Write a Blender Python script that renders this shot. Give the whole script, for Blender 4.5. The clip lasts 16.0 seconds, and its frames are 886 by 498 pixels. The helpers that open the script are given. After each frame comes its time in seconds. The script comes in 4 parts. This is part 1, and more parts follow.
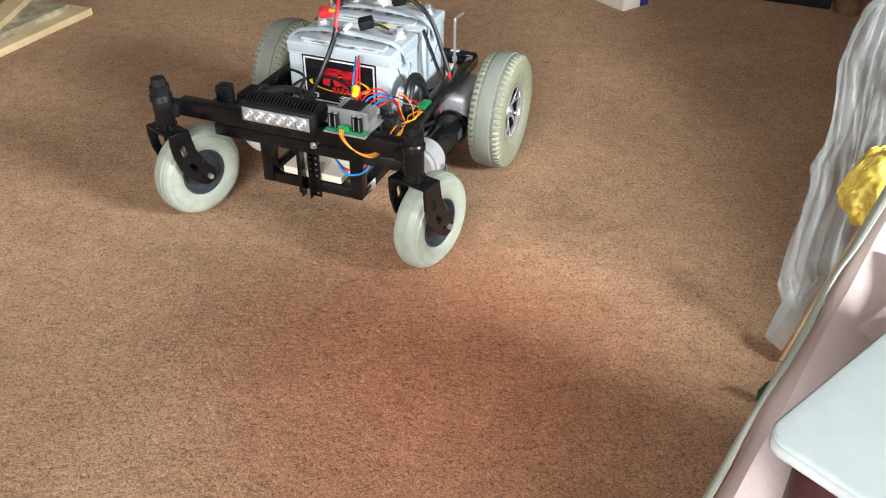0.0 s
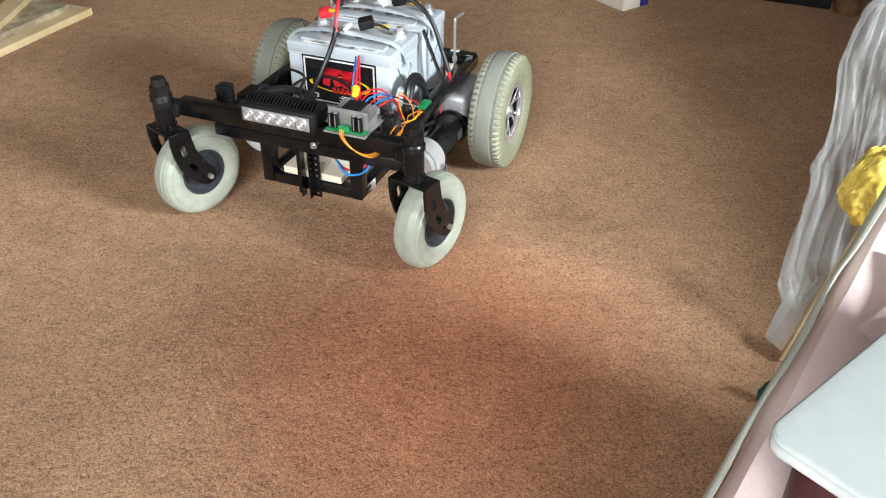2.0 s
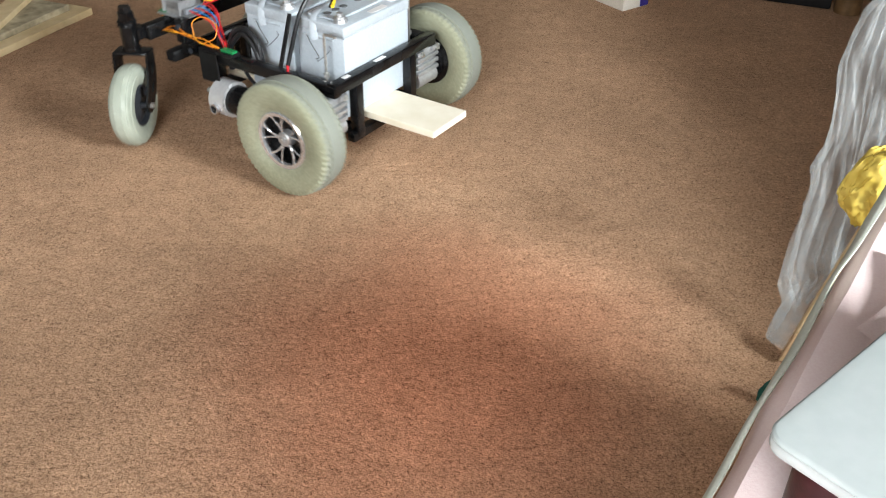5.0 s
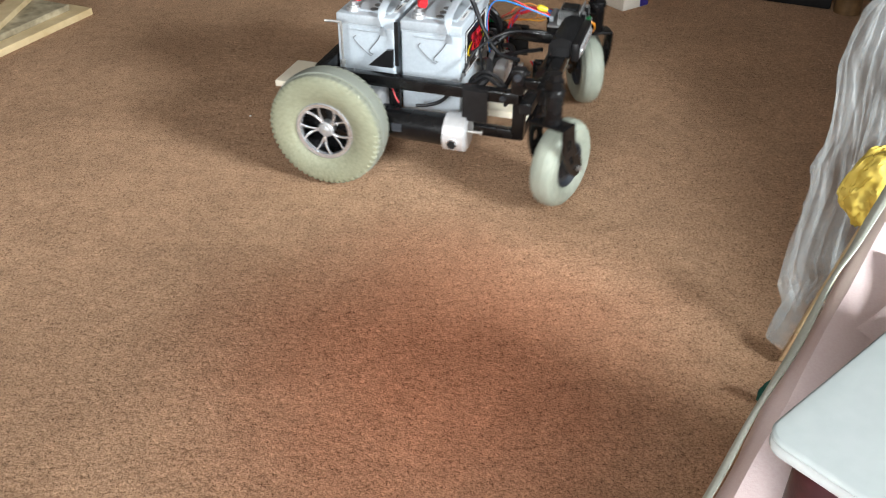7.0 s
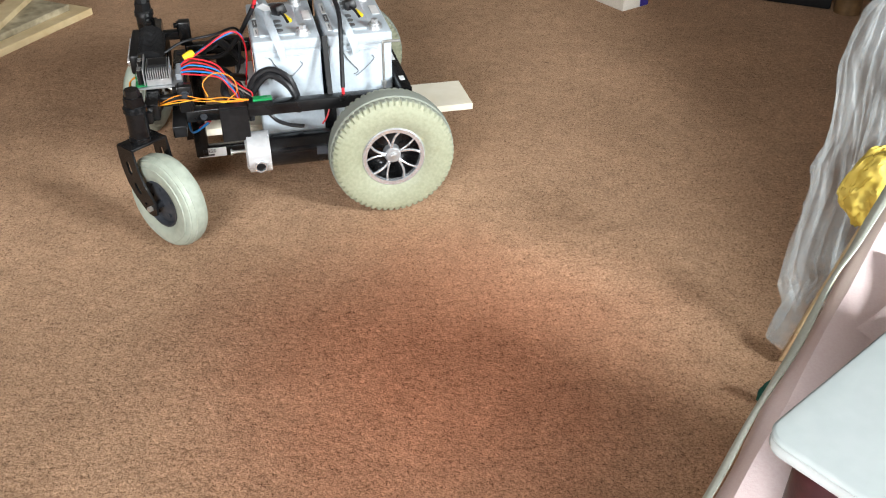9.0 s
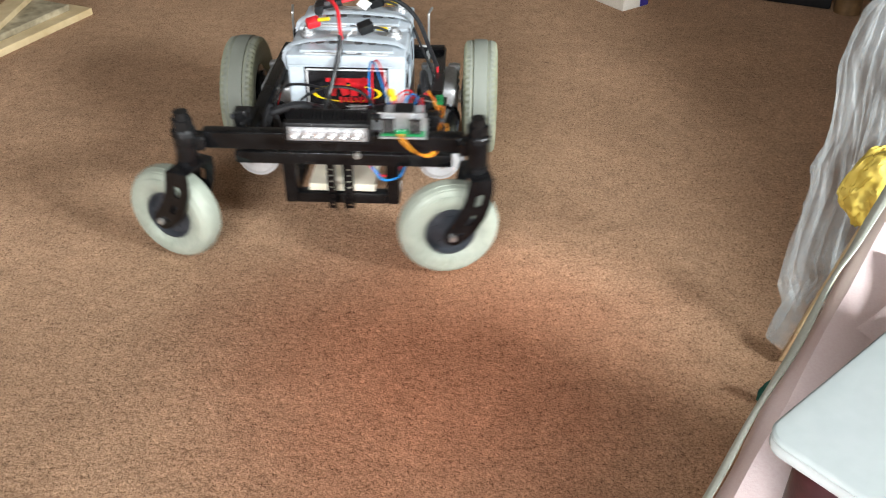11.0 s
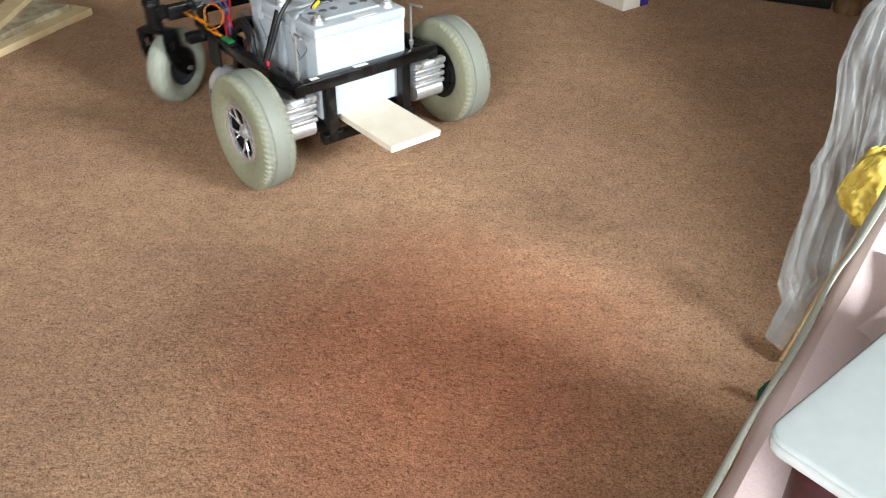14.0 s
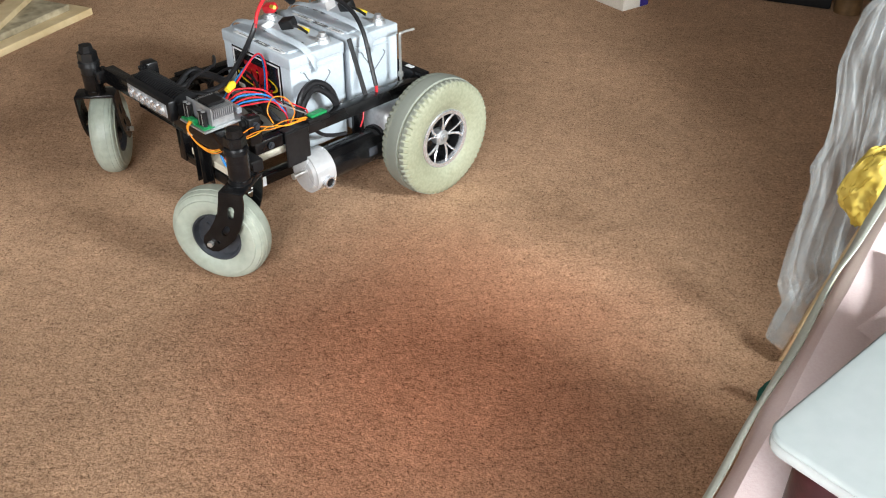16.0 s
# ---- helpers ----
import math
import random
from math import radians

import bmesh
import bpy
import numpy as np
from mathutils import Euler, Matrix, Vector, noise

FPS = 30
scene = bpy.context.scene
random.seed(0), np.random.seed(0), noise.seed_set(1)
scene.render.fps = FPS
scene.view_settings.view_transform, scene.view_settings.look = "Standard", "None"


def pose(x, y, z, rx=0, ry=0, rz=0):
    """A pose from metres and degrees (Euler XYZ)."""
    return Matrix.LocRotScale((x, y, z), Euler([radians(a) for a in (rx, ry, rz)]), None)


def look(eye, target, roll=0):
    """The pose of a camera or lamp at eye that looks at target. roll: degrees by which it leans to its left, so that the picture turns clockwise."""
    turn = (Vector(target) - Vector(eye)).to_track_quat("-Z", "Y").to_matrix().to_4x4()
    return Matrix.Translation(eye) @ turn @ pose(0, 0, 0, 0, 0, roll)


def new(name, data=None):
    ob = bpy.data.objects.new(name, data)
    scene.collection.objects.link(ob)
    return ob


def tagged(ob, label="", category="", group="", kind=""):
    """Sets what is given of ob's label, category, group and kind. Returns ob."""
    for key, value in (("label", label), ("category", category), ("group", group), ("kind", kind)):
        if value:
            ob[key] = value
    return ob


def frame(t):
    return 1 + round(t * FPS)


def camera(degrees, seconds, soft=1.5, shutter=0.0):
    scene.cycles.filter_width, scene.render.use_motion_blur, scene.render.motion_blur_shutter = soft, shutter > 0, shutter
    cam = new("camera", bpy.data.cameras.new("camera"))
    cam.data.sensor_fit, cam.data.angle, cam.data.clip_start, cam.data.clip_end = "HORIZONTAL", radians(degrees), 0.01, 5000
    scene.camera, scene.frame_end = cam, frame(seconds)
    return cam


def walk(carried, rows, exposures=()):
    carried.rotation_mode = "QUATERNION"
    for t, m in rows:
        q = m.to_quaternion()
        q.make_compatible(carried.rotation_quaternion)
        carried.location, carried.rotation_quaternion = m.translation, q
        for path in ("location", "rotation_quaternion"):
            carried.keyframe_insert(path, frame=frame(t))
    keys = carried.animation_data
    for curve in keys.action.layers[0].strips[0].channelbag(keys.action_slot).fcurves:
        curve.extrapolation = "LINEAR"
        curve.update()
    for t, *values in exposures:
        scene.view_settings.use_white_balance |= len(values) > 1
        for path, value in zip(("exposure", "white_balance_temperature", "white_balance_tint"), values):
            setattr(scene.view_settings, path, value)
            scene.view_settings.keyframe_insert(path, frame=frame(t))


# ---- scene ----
# camera: stands still on the table edge, looking down over the carpet
cam = camera(52.8, 16.0, soft=1.1, shutter=0.5)
EYE = Vector((0.0, 0.0, 1.1086))
TILT = radians(34.61)
VIEW = look(EYE, EYE + Vector((0, math.cos(TILT), -math.sin(TILT))), 0.36)
walk(cam, [(0.0, VIEW), (16.0, VIEW)], exposures=[(0.0, -0.07), (4.2, -0.07), (6.4, -0.17), (7.5, -0.17), (9.0, -0.07), (11.3, -0.1), (12.5, -0.17), (16.0, -0.17)])

# robot's way over the carpet: seconds, x, y, heading in degrees (its front is +x)
ROBOT = [
    (0.0, -0.133, 2.115, -111.5), (3.3, -0.133, 2.115, -111.5), (3.5, -0.133, 2.115, -112.2), (3.7, -0.134, 2.113, -116.8),
    (3.85, -0.136, 2.108, -124.0), (4.0, -0.139, 2.101, -134.4), (4.2, -0.155, 2.090, -150.3), (4.9, -0.190, 2.100, -206.0),
    (5.6, -0.215, 2.145, -262.0), (6.3, -0.226, 2.186, -317.8), (6.5, -0.223, 2.197, -334.1), (7.0, -0.186, 2.196, -377.0),
    (7.5, -0.153, 2.178, -415.3), (8.0, -0.142, 2.134, -455.6), (8.5, -0.159, 2.095, -496.3), (8.9, -0.189, 2.078, -526.0),
    (9.2, -0.1895, 2.0775, -526.2), (9.95, -0.190, 2.078, -526.1), (10.15, -0.191, 2.080, -518.0), (10.7, -0.199, 2.088, -475.5),
    (11.3, -0.207, 2.091, -428.9), (11.5, -0.208, 2.091, -413.5), (12.0, -0.214, 2.089, -374.7), (12.5, -0.223, 2.091, -340.3),
    (13.0, -0.223, 2.085, -304.7), (13.5, -0.2205, 2.077, -268.9), (14.0, -0.221, 2.074, -231.5), (14.5, -0.2205, 2.078, -192.3),
    (15.0, -0.224, 2.074, -158.4), (15.4, -0.228, 2.079, -134.7), (16.0, -0.2285, 2.079, -134.5),
]
# where each caster trails, degrees in the robot's space
TRAIL_RIGHT = [(0.0, 159), (3.3, 159), (3.5, 150), (3.7, 116), (4.0, 71), (4.2, 70), (5.2, 67), (6.3, 67), (7.0, 71), (7.5, 69),
               (8.0, 72), (8.5, 70), (9.2, 69), (9.95, 66), (10.2, 20), (10.5, -50), (10.9, -105), (11.3, -120), (12.0, -122),
               (12.5, -122), (13.0, -125), (14.0, -126), (15.0, -126), (15.4, -127), (16.0, -128)]
TRAIL_LEFT = [(0.0, 167), (3.3, 167), (3.5, 163), (3.7, 151), (4.0, 134), (4.2, 128), (5.2, 119), (6.3, 115), (7.0, 116), (7.5, 134),
              (8.0, 131), (8.5, 132), (9.2, 128), (9.95, 130), (10.2, 165), (10.5, 225), (10.9, 275), (11.3, 298), (12.0, 294),
              (12.5, 295), (13.0, 296), (14.0, 297), (14.5, 297), (15.0, 302), (15.4, 299), (16.0, 299)]
LIFT = -0.0304

# ---- light ----
world = bpy.data.worlds.new("world")
world.use_nodes = True
scene.world = world
sky = world.node_tree.nodes.new("ShaderNodeTexSky")
sky.sky_type, sky.sun_disc = "NISHITA", False
sky.sun_elevation, sky.sun_rotation = radians(35), radians(120)
world.node_tree.nodes["Background"].inputs[1].default_value = 0.1
world.node_tree.links.new(sky.outputs[0], world.node_tree.nodes["Background"].inputs[0])


def window_light(name, eye, target, width, height, watts, colour):
    lamp = bpy.data.lights.new(name, "AREA")
    lamp.shape, lamp.size, lamp.size_y, lamp.energy, lamp.color = "RECTANGLE", width, height, watts, colour
    lamp.spread = radians(115)
    ob = new(name, lamp)
    ob.matrix_basis = look(eye, target)
    return ob


window_light("window_light_east", (3.16, -0.62, 1.9), (0.2, 1.5, 0.0), 1.1, 0.64, 142, (0.925, 0.985, 1.01))
# added fill from behind the camera, brightens the floor in the table's shadow
window_light("fill_light_south", (-0.8, -1.66, 1.55), (-0.2, 1.3, 0.0), 1.5, 1.0, 66, (0.955, 0.985, 1.01))


# ---- materials ----
def material(name, dark, light, rough=0.6, metal=0.0, grain=60.0, stain=5.0, bump=0.1, depth=0.002, coat=0.0, spread=0.12, alpha=1.0, transmission=0.0):
    """Two tones mixed by a fine grain and a broad stain, with relief from the grain."""
    m = bpy.data.materials.new(name)
    m.use_nodes = True
    n, l = m.node_tree.nodes, m.node_tree.links
    b = n["Principled BSDF"]
    c = n.new("ShaderNodeTexCoord")
    fine, broad = n.new("ShaderNodeTexNoise"), n.new("ShaderNodeTexNoise")
    fine.inputs["Scale"].default_value, fine.inputs["Detail"].default_value = grain, 4
    broad.inputs["Scale"].default_value, broad.inputs["Detail"].default_value = stain, 3
    for x in (fine, broad):
        l.new(c.outputs["Object"], x.inputs["Vector"])
    add = n.new("ShaderNodeMath")
    add.operation = "ADD"
    l.new(fine.outputs[0], add.inputs[0]), l.new(broad.outputs[0], add.inputs[1])
    ramp = n.new("ShaderNodeMapRange")
    ramp.inputs[1].default_value, ramp.inputs[2].default_value = 0.75, 1.25
    l.new(add.outputs[0], ramp.inputs[0])
    mix = n.new("ShaderNodeMix")
    mix.data_type = "RGBA"
    mix.inputs[6].default_value, mix.inputs[7].default_value = (*dark, 1), (*light, 1)
    l.new(ramp.outputs[0], mix.inputs[0]), l.new(mix.outputs[2], b.inputs["Base Color"])
    gloss = n.new("ShaderNodeMapRange")
    gloss.inputs[1].default_value, gloss.inputs[2].default_value = 0.3, 0.7
    gloss.inputs[3].default_value, gloss.inputs[4].default_value = max(rough - spread, 0.02), min(rough + spread, 1)
    l.new(broad.outputs[0], gloss.inputs[0]), l.new(gloss.outputs[0], b.inputs["Roughness"])
    b.inputs["Metallic"].default_value, b.inputs["Coat Weight"].default_value = metal, coat
    b.inputs["Alpha"].default_value, b.inputs["Transmission Weight"].default_value = alpha, transmission
    if bump:
        r = n.new("ShaderNodeBump")
        r.inputs["Strength"].default_value, r.inputs["Distance"].default_value = bump, depth
        l.new(fine.outputs[0], r.inputs["Height"]), l.new(r.outputs[0], b.inputs["Normal"])
    return m


def carpet_material():
    m = bpy.data.materials.new("carpet")
    m.use_nodes = True
    n, l = m.node_tree.nodes, m.node_tree.links
    b = n["Principled BSDF"]
    c = n.new("ShaderNodeTexCoord")
    tex = []
    for scale, detail in ((260.0, 3), (26.0, 4), (3.4, 4)):
        x = n.new("ShaderNodeTexNoise")
        x.inputs["Scale"].default_value, x.inputs["Detail"].default_value = scale, detail
        l.new(c.outputs["Object"], x.inputs["Vector"])
        tex.append(x)
    speck = n.new("ShaderNodeMapRange")
    speck.inputs[1].default_value, speck.inputs[2].default_value = 0.31, 0.69
    l.new(tex[0].outputs[0], speck.inputs[0])
    a = n.new("ShaderNodeMix")
    a.data_type = "RGBA"
    a.inputs[6].default_value, a.inputs[7].default_value = (0.296, 0.179, 0.106, 1), (0.557, 0.355, 0.224, 1)
    l.new(speck.outputs[0], a.inputs[0])
    # shade in the gaps between tufts, painted as broken dark lines
    bend = n.new("ShaderNodeVectorMath")
    bend.operation = "MULTIPLY_ADD"
    bend.inputs[1].default_value = (0.008, 0.008, 0.008)
    gap = n.new("ShaderNodeTexVoronoi")
    gap.feature = "DISTANCE_TO_EDGE"
    gap.inputs["Scale"].default_value = 150.0
    rare = n.new("ShaderNodeTexNoise")
    rare.inputs["Scale"].default_value, rare.inputs["Detail"].default_value = 120.0, 2
    l.new(tex[0].outputs["Color"], bend.inputs[0]), l.new(c.outputs["Object"], bend.inputs[2])
    l.new(bend.outputs[0], gap.inputs["Vector"]), l.new(c.outputs["Object"], rare.inputs["Vector"])
    thin = n.new("ShaderNodeMapRange")
    thin.inputs[1].default_value, thin.inputs[2].default_value = 0.02, 0.11
    thin.inputs[3].default_value, thin.inputs[4].default_value = 1.0, 0.0
    l.new(gap.outputs["Distance"], thin.inputs[0])
    some = n.new("ShaderNodeMapRange")
    some.inputs[1].default_value, some.inputs[2].default_value = 0.48, 0.64
    l.new(rare.outputs[0], some.inputs[0])
    both = n.new("ShaderNodeMath")
    both.operation = "MULTIPLY"
    l.new(thin.outputs[0], both.inputs[0]), l.new(some.outputs[0], both.inputs[1])
    gap_shade = n.new("ShaderNodeMix")
    gap_shade.data_type = "RGBA"
    gap_shade.inputs[7].default_value = (0.150, 0.084, 0.047, 1)
    l.new(both.outputs[0], gap_shade.inputs[0]), l.new(a.outputs[2], gap_shade.inputs[6])
    brush = n.new("ShaderNodeMath")
    brush.operation = "ADD"
    l.new(tex[1].outputs[0], brush.inputs[0]), l.new(tex[2].outputs[0], brush.inputs[1])
    tone = n.new("ShaderNodeMapRange")
    tone.inputs[1].default_value, tone.inputs[2].default_value = 0.7, 1.3
    tone.inputs[3].default_value, tone.inputs[4].default_value = 0.83, 1.17
    l.new(brush.outputs[0], tone.inputs[0])
    v = n.new("ShaderNodeVectorMath")
    v.operation = "SCALE"
    l.new(gap_shade.outputs[2], v.inputs[0]), l.new(tone.outputs[0], v.inputs["Scale"])
    # reddish shade and lens tint before the table, put into the carpet's colour
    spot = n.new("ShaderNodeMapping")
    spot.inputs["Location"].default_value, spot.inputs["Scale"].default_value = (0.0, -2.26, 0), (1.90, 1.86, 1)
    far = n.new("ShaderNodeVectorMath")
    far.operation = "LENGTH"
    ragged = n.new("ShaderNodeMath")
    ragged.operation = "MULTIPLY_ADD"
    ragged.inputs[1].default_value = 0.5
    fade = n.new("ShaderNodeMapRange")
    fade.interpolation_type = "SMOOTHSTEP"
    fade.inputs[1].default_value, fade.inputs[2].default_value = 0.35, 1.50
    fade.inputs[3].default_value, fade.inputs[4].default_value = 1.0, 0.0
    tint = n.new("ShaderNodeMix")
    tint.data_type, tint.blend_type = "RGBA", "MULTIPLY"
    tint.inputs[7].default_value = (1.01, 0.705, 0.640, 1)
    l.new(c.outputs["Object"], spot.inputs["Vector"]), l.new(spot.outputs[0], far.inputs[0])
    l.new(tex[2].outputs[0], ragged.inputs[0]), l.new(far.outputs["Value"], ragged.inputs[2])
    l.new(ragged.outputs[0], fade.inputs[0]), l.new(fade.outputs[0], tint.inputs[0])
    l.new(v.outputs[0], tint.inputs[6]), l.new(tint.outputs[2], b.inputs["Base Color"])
    b.inputs["Roughness"].default_value = 0.95
    b.inputs["Specular IOR Level"].default_value = 0.05
    b.inputs["Sheen Weight"].default_value = 0.0
    r = n.new("ShaderNodeBump")
    r.inputs["Strength"].default_value, r.inputs["Distance"].default_value = 0.6, 0.003
    l.new(tex[0].outputs[0], r.inputs["Height"]), l.new(r.outputs[0], b.inputs["Normal"])
    return m


def tyre_material():
    """Pale rubber with a greyer, dirtier running surface."""
    m = material("pale_rubber", (0.236, 0.244, 0.160), (0.318, 0.330, 0.230), 0.62, grain=140, stain=5, bump=0.05)
    n, l = m.node_tree.nodes, m.node_tree.links
    b = n["Principled BSDF"]
    paint = b.inputs["Base Color"].links[0].from_socket
    c = n.new("ShaderNodeTexCoord")
    flat = n.new("ShaderNodeVectorMath")
    flat.operation = "MULTIPLY"
    flat.inputs[1].default_value = (1, 0, 1)
    size = n.new("ShaderNodeVectorMath")
    size.operation = "LENGTH"
    edge = n.new("ShaderNodeMapRange")
    edge.inputs[1].default_value, edge.inputs[2].default_value = 0.1349, 0.1399
    edge.inputs[4].default_value = 0.95
    mix = n.new("ShaderNodeMix")
    mix.data_type = "RGBA"
    mix.inputs[7].default_value = (0.225, 0.242, 0.208, 1)
    l.new(c.outputs["Object"], flat.inputs[0]), l.new(flat.outputs[0], size.inputs[0])
    l.new(size.outputs["Value"], edge.inputs[0]), l.new(edge.outputs[0], mix.inputs[0])
    l.new(paint, mix.inputs[6]), l.new(mix.outputs[2], b.inputs["Base Color"])
    return m


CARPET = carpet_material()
PLASTER = material("wall_paint", (0.13, 0.112, 0.092), (0.17, 0.148, 0.122), 0.85, grain=150, bump=0.05)
CEILING = material("ceiling_paint", (0.44, 0.425, 0.40), (0.50, 0.485, 0.46), 0.9, grain=120, bump=0.08)
WHITE_TRIM = material("white_trim", (0.70, 0.69, 0.66), (0.78, 0.77, 0.74), 0.45, bump=0.02)
BLACK = material("black_enamel", (0.003, 0.003, 0.0035), (0.010, 0.010, 0.0105), 0.22, grain=45, stain=12, bump=0.05, depth=0.001, spread=0.14)
BLACK_RUBBER = material("black_rubber", (0.004, 0.004, 0.0045), (0.012, 0.012, 0.013), 0.45, grain=80)
CABLE = material("black_cable", (0.006, 0.006, 0.007), (0.018, 0.018, 0.020), 0.42, grain=90)
GUNMETAL = material("dark_wheel_plastic", (0.020, 0.024, 0.030), (0.045, 0.050, 0.060), 0.5, grain=70)
RUBBER = tyre_material()
CASTER_RUBBER = material("grey_green_rubber", (0.30, 0.335, 0.275), (0.40, 0.435, 0.360), 0.5, grain=60, stain=8, bump=0.06)
ALU = material("cast_aluminium", (0.46, 0.47, 0.48), (0.62, 0.63, 0.64), 0.48, 0.75, grain=110, bump=0.08)
POLISHED = material("polished_aluminium", (0.66, 0.67, 0.69), (0.80, 0.81, 0.83), 0.22, 0.75, grain=60, bump=0.02, spread=0.06)
BRAKE_ALU = material("turned_aluminium", (0.66, 0.67, 0.68), (0.78, 0.79, 0.80), 0.34, 0.45, grain=90, bump=0.03)
STEEL = material("zinc_steel", (0.50, 0.50, 0.48), (0.68, 0.68, 0.65), 0.36, 0.8, grain=120, bump=0.05)
CASE = material("grey_battery_plastic", (0.47, 0.535, 0.585), (0.54, 0.605, 0.655), 0.42, grain=160, stain=6, bump=0.05, depth=0.001)
LID = material("grey_battery_lid", (0.43, 0.485, 0.53), (0.51, 0.565, 0.61), 0.4, grain=160, stain=8, bump=0.06, depth=0.001)
MID_GREY = material("mid_grey_plastic", (0.20, 0.215, 0.235), (0.28, 0.30, 0.325), 0.5)
DARK_GREY = material("dark_grey_plastic", (0.10, 0.105, 0.11), (0.16, 0.165, 0.17), 0.5)
PAPER = material("white_label", (0.70, 0.70, 0.70), (0.80, 0.80, 0.79), 0.55, bump=0.03)
INK = material("black_print", (0.008, 0.008, 0.010), (0.016, 0.016, 0.018), 0.3, bump=0.0)
RED_INK = material("red_print", (0.50, 0.012, 0.018), (0.60, 0.020, 0.026), 0.35, bump=0.0)
YELLOW_INK = material("yellow_print", (0.80, 0.55, 0.01), (0.86, 0.62, 0.02), 0.35, bump=0.0)
RED = material("red_insulation", (0.55, 0.012, 0.020), (0.70, 0.030, 0.040), 0.35, grain=90, bump=0.02)
BLUE = material("blue_insulation", (0.010, 0.16, 0.48), (0.020, 0.24, 0.62), 0.35, grain=90, bump=0.02)
ORANGE = material("orange_insulation", (0.70, 0.20, 0.015), (0.82, 0.32, 0.02), 0.4, grain=90, bump=0.02)
AMBER = material("amber_insulation", (0.72, 0.36, 0.02), (0.82, 0.46, 0.03), 0.4, grain=90, bump=0.02)
YELLOW = material("yellow_plastic", (0.78, 0.56, 0.02), (0.88, 0.68, 0.04), 0.35, bump=0.02)
GREEN = material("green_board", (0.010, 0.20, 0.06), (0.020, 0.34, 0.11), 0.35, grain=220, bump=0.15)
PLY = material("cream_plywood", (0.80, 0.73, 0.57), (0.87, 0.81, 0.67), 0.6, grain=24, stain=7, bump=0.06)
PINE = material("pale_pine", (0.56, 0.42, 0.22), (0.70, 0.56, 0.33), 0.62, grain=24, stain=7, bump=0.08)
for m in (BLACK, BLACK_RUBBER, CABLE):
    m.node_tree.nodes["Principled BSDF"].inputs["Specular IOR Level"].default_value = 0.36
CLEAR = material("clear_lens", (0.90, 0.92, 0.95), (0.96, 0.97, 1.0), 0.08, transmission=1.0, bump=0.0, spread=0.03)
PINK = material("pink_cotton", (0.81, 0.640, 0.630), (0.87, 0.725, 0.71), 0.85, grain=420, stain=4, bump=0.2, depth=0.001)
HEM = material("white_net_hem", (0.52, 0.55, 0.47), (0.62, 0.65, 0.57), 0.8, grain=300, bump=0.2, depth=0.001)
WHITE_PLASTIC = material("white_plastic", (0.36, 0.405, 0.40), (0.40, 0.445, 0.44), 0.35, grain=60, bump=0.02)
MAROON = material("maroon_leather", (0.018, 0.004, 0.006), (0.042, 0.008, 0.011), 0.4, grain=140, bump=0.2)
LEATHER = material("yellow_leather", (0.68, 0.50, 0.07), (0.84, 0.67, 0.15), 0.7, grain=35, stain=14, bump=0.25, depth=0.004)
GREY_WOOD = material("weathered_wood", (0.20, 0.165, 0.10), (0.50, 0.43, 0.29), 0.75, grain=30, stain=12, bump=0.3)
TABLE_WOOD = material("brown_wood", (0.10, 0.055, 0.022), (0.20, 0.115, 0.05), 0.45, grain=40, stain=6, bump=0.1)
CARDBOARD = material("white_card", (0.62, 0.58, 0.50), (0.74, 0.70, 0.62), 0.7, grain=140, bump=0.05)
BROWN_CARD = material("brown_card", (0.30, 0.19, 0.09), (0.42, 0.28, 0.15), 0.8, grain=140, bump=0.05)
PURPLE = material("purple_print", (0.03, 0.02, 0.20), (0.05, 0.04, 0.28), 0.5, bump=0.0)
TEAL = material("dark_green_felt", (0.004, 0.055, 0.040), (0.010, 0.110, 0.080), 0.9, grain=260, bump=0.5)
GLASS = material("window_glass", (0.95, 0.97, 0.97), (1, 1, 1), 0.03, transmission=1.0, bump=0.0, spread=0.01)


def bag_material():
    m = bpy.data.materials.new("clear_polythene")
    m.use_nodes = True
    n, l = m.node_tree.nodes, m.node_tree.links
    b = n["Principled BSDF"]
    b.inputs["Base Color"].default_value = (0.60, 0.64, 0.64, 1)
    b.inputs["Roughness"].default_value = 0.16
    c, x, broad = n.new("ShaderNodeTexCoord"), n.new("ShaderNodeTexNoise"), n.new("ShaderNodeTexNoise")
    hang = n.new("ShaderNodeMapping")
    hang.inputs["Rotation"].default_value, hang.inputs["Scale"].default_value = (radians(25), radians(-12), 0), (1, 1, 0.16)
    x.inputs["Scale"].default_value, x.inputs["Detail"].default_value = 24, 2
    broad.inputs["Scale"].default_value, broad.inputs["Detail"].default_value = 9, 2
    l.new(c.outputs["Object"], hang.inputs["Vector"])
    l.new(hang.outputs[0], x.inputs["Vector"]), l.new(hang.outputs[0], broad.inputs["Vector"])
    both = n.new("ShaderNodeMath")
    both.operation = "ADD"
    l.new(x.outputs[0], both.inputs[0]), l.new(broad.outputs[0], both.inputs[1])
    # milky where the film is doubled or creased, clearer between
    veil = n.new("ShaderNodeMapRange")
    veil.inputs[1].default_value, veil.inputs[2].default_value = 0.78, 1.30
    veil.inputs[3].default_value, veil.inputs[4].default_value = 0.03, 0.36
    l.new(both.outputs[0], veil.inputs[0]), l.new(veil.outputs[0], b.inputs["Alpha"])
    r = n.new("ShaderNodeBump")
    r.inputs["Strength"].default_value, r.inputs["Distance"].default_value = 0.35, 0.004
    l.new(x.outputs[0], r.inputs["Height"]), l.new(r.outputs[0], b.inputs["Normal"])
    return m


POLYTHENE = bag_material()


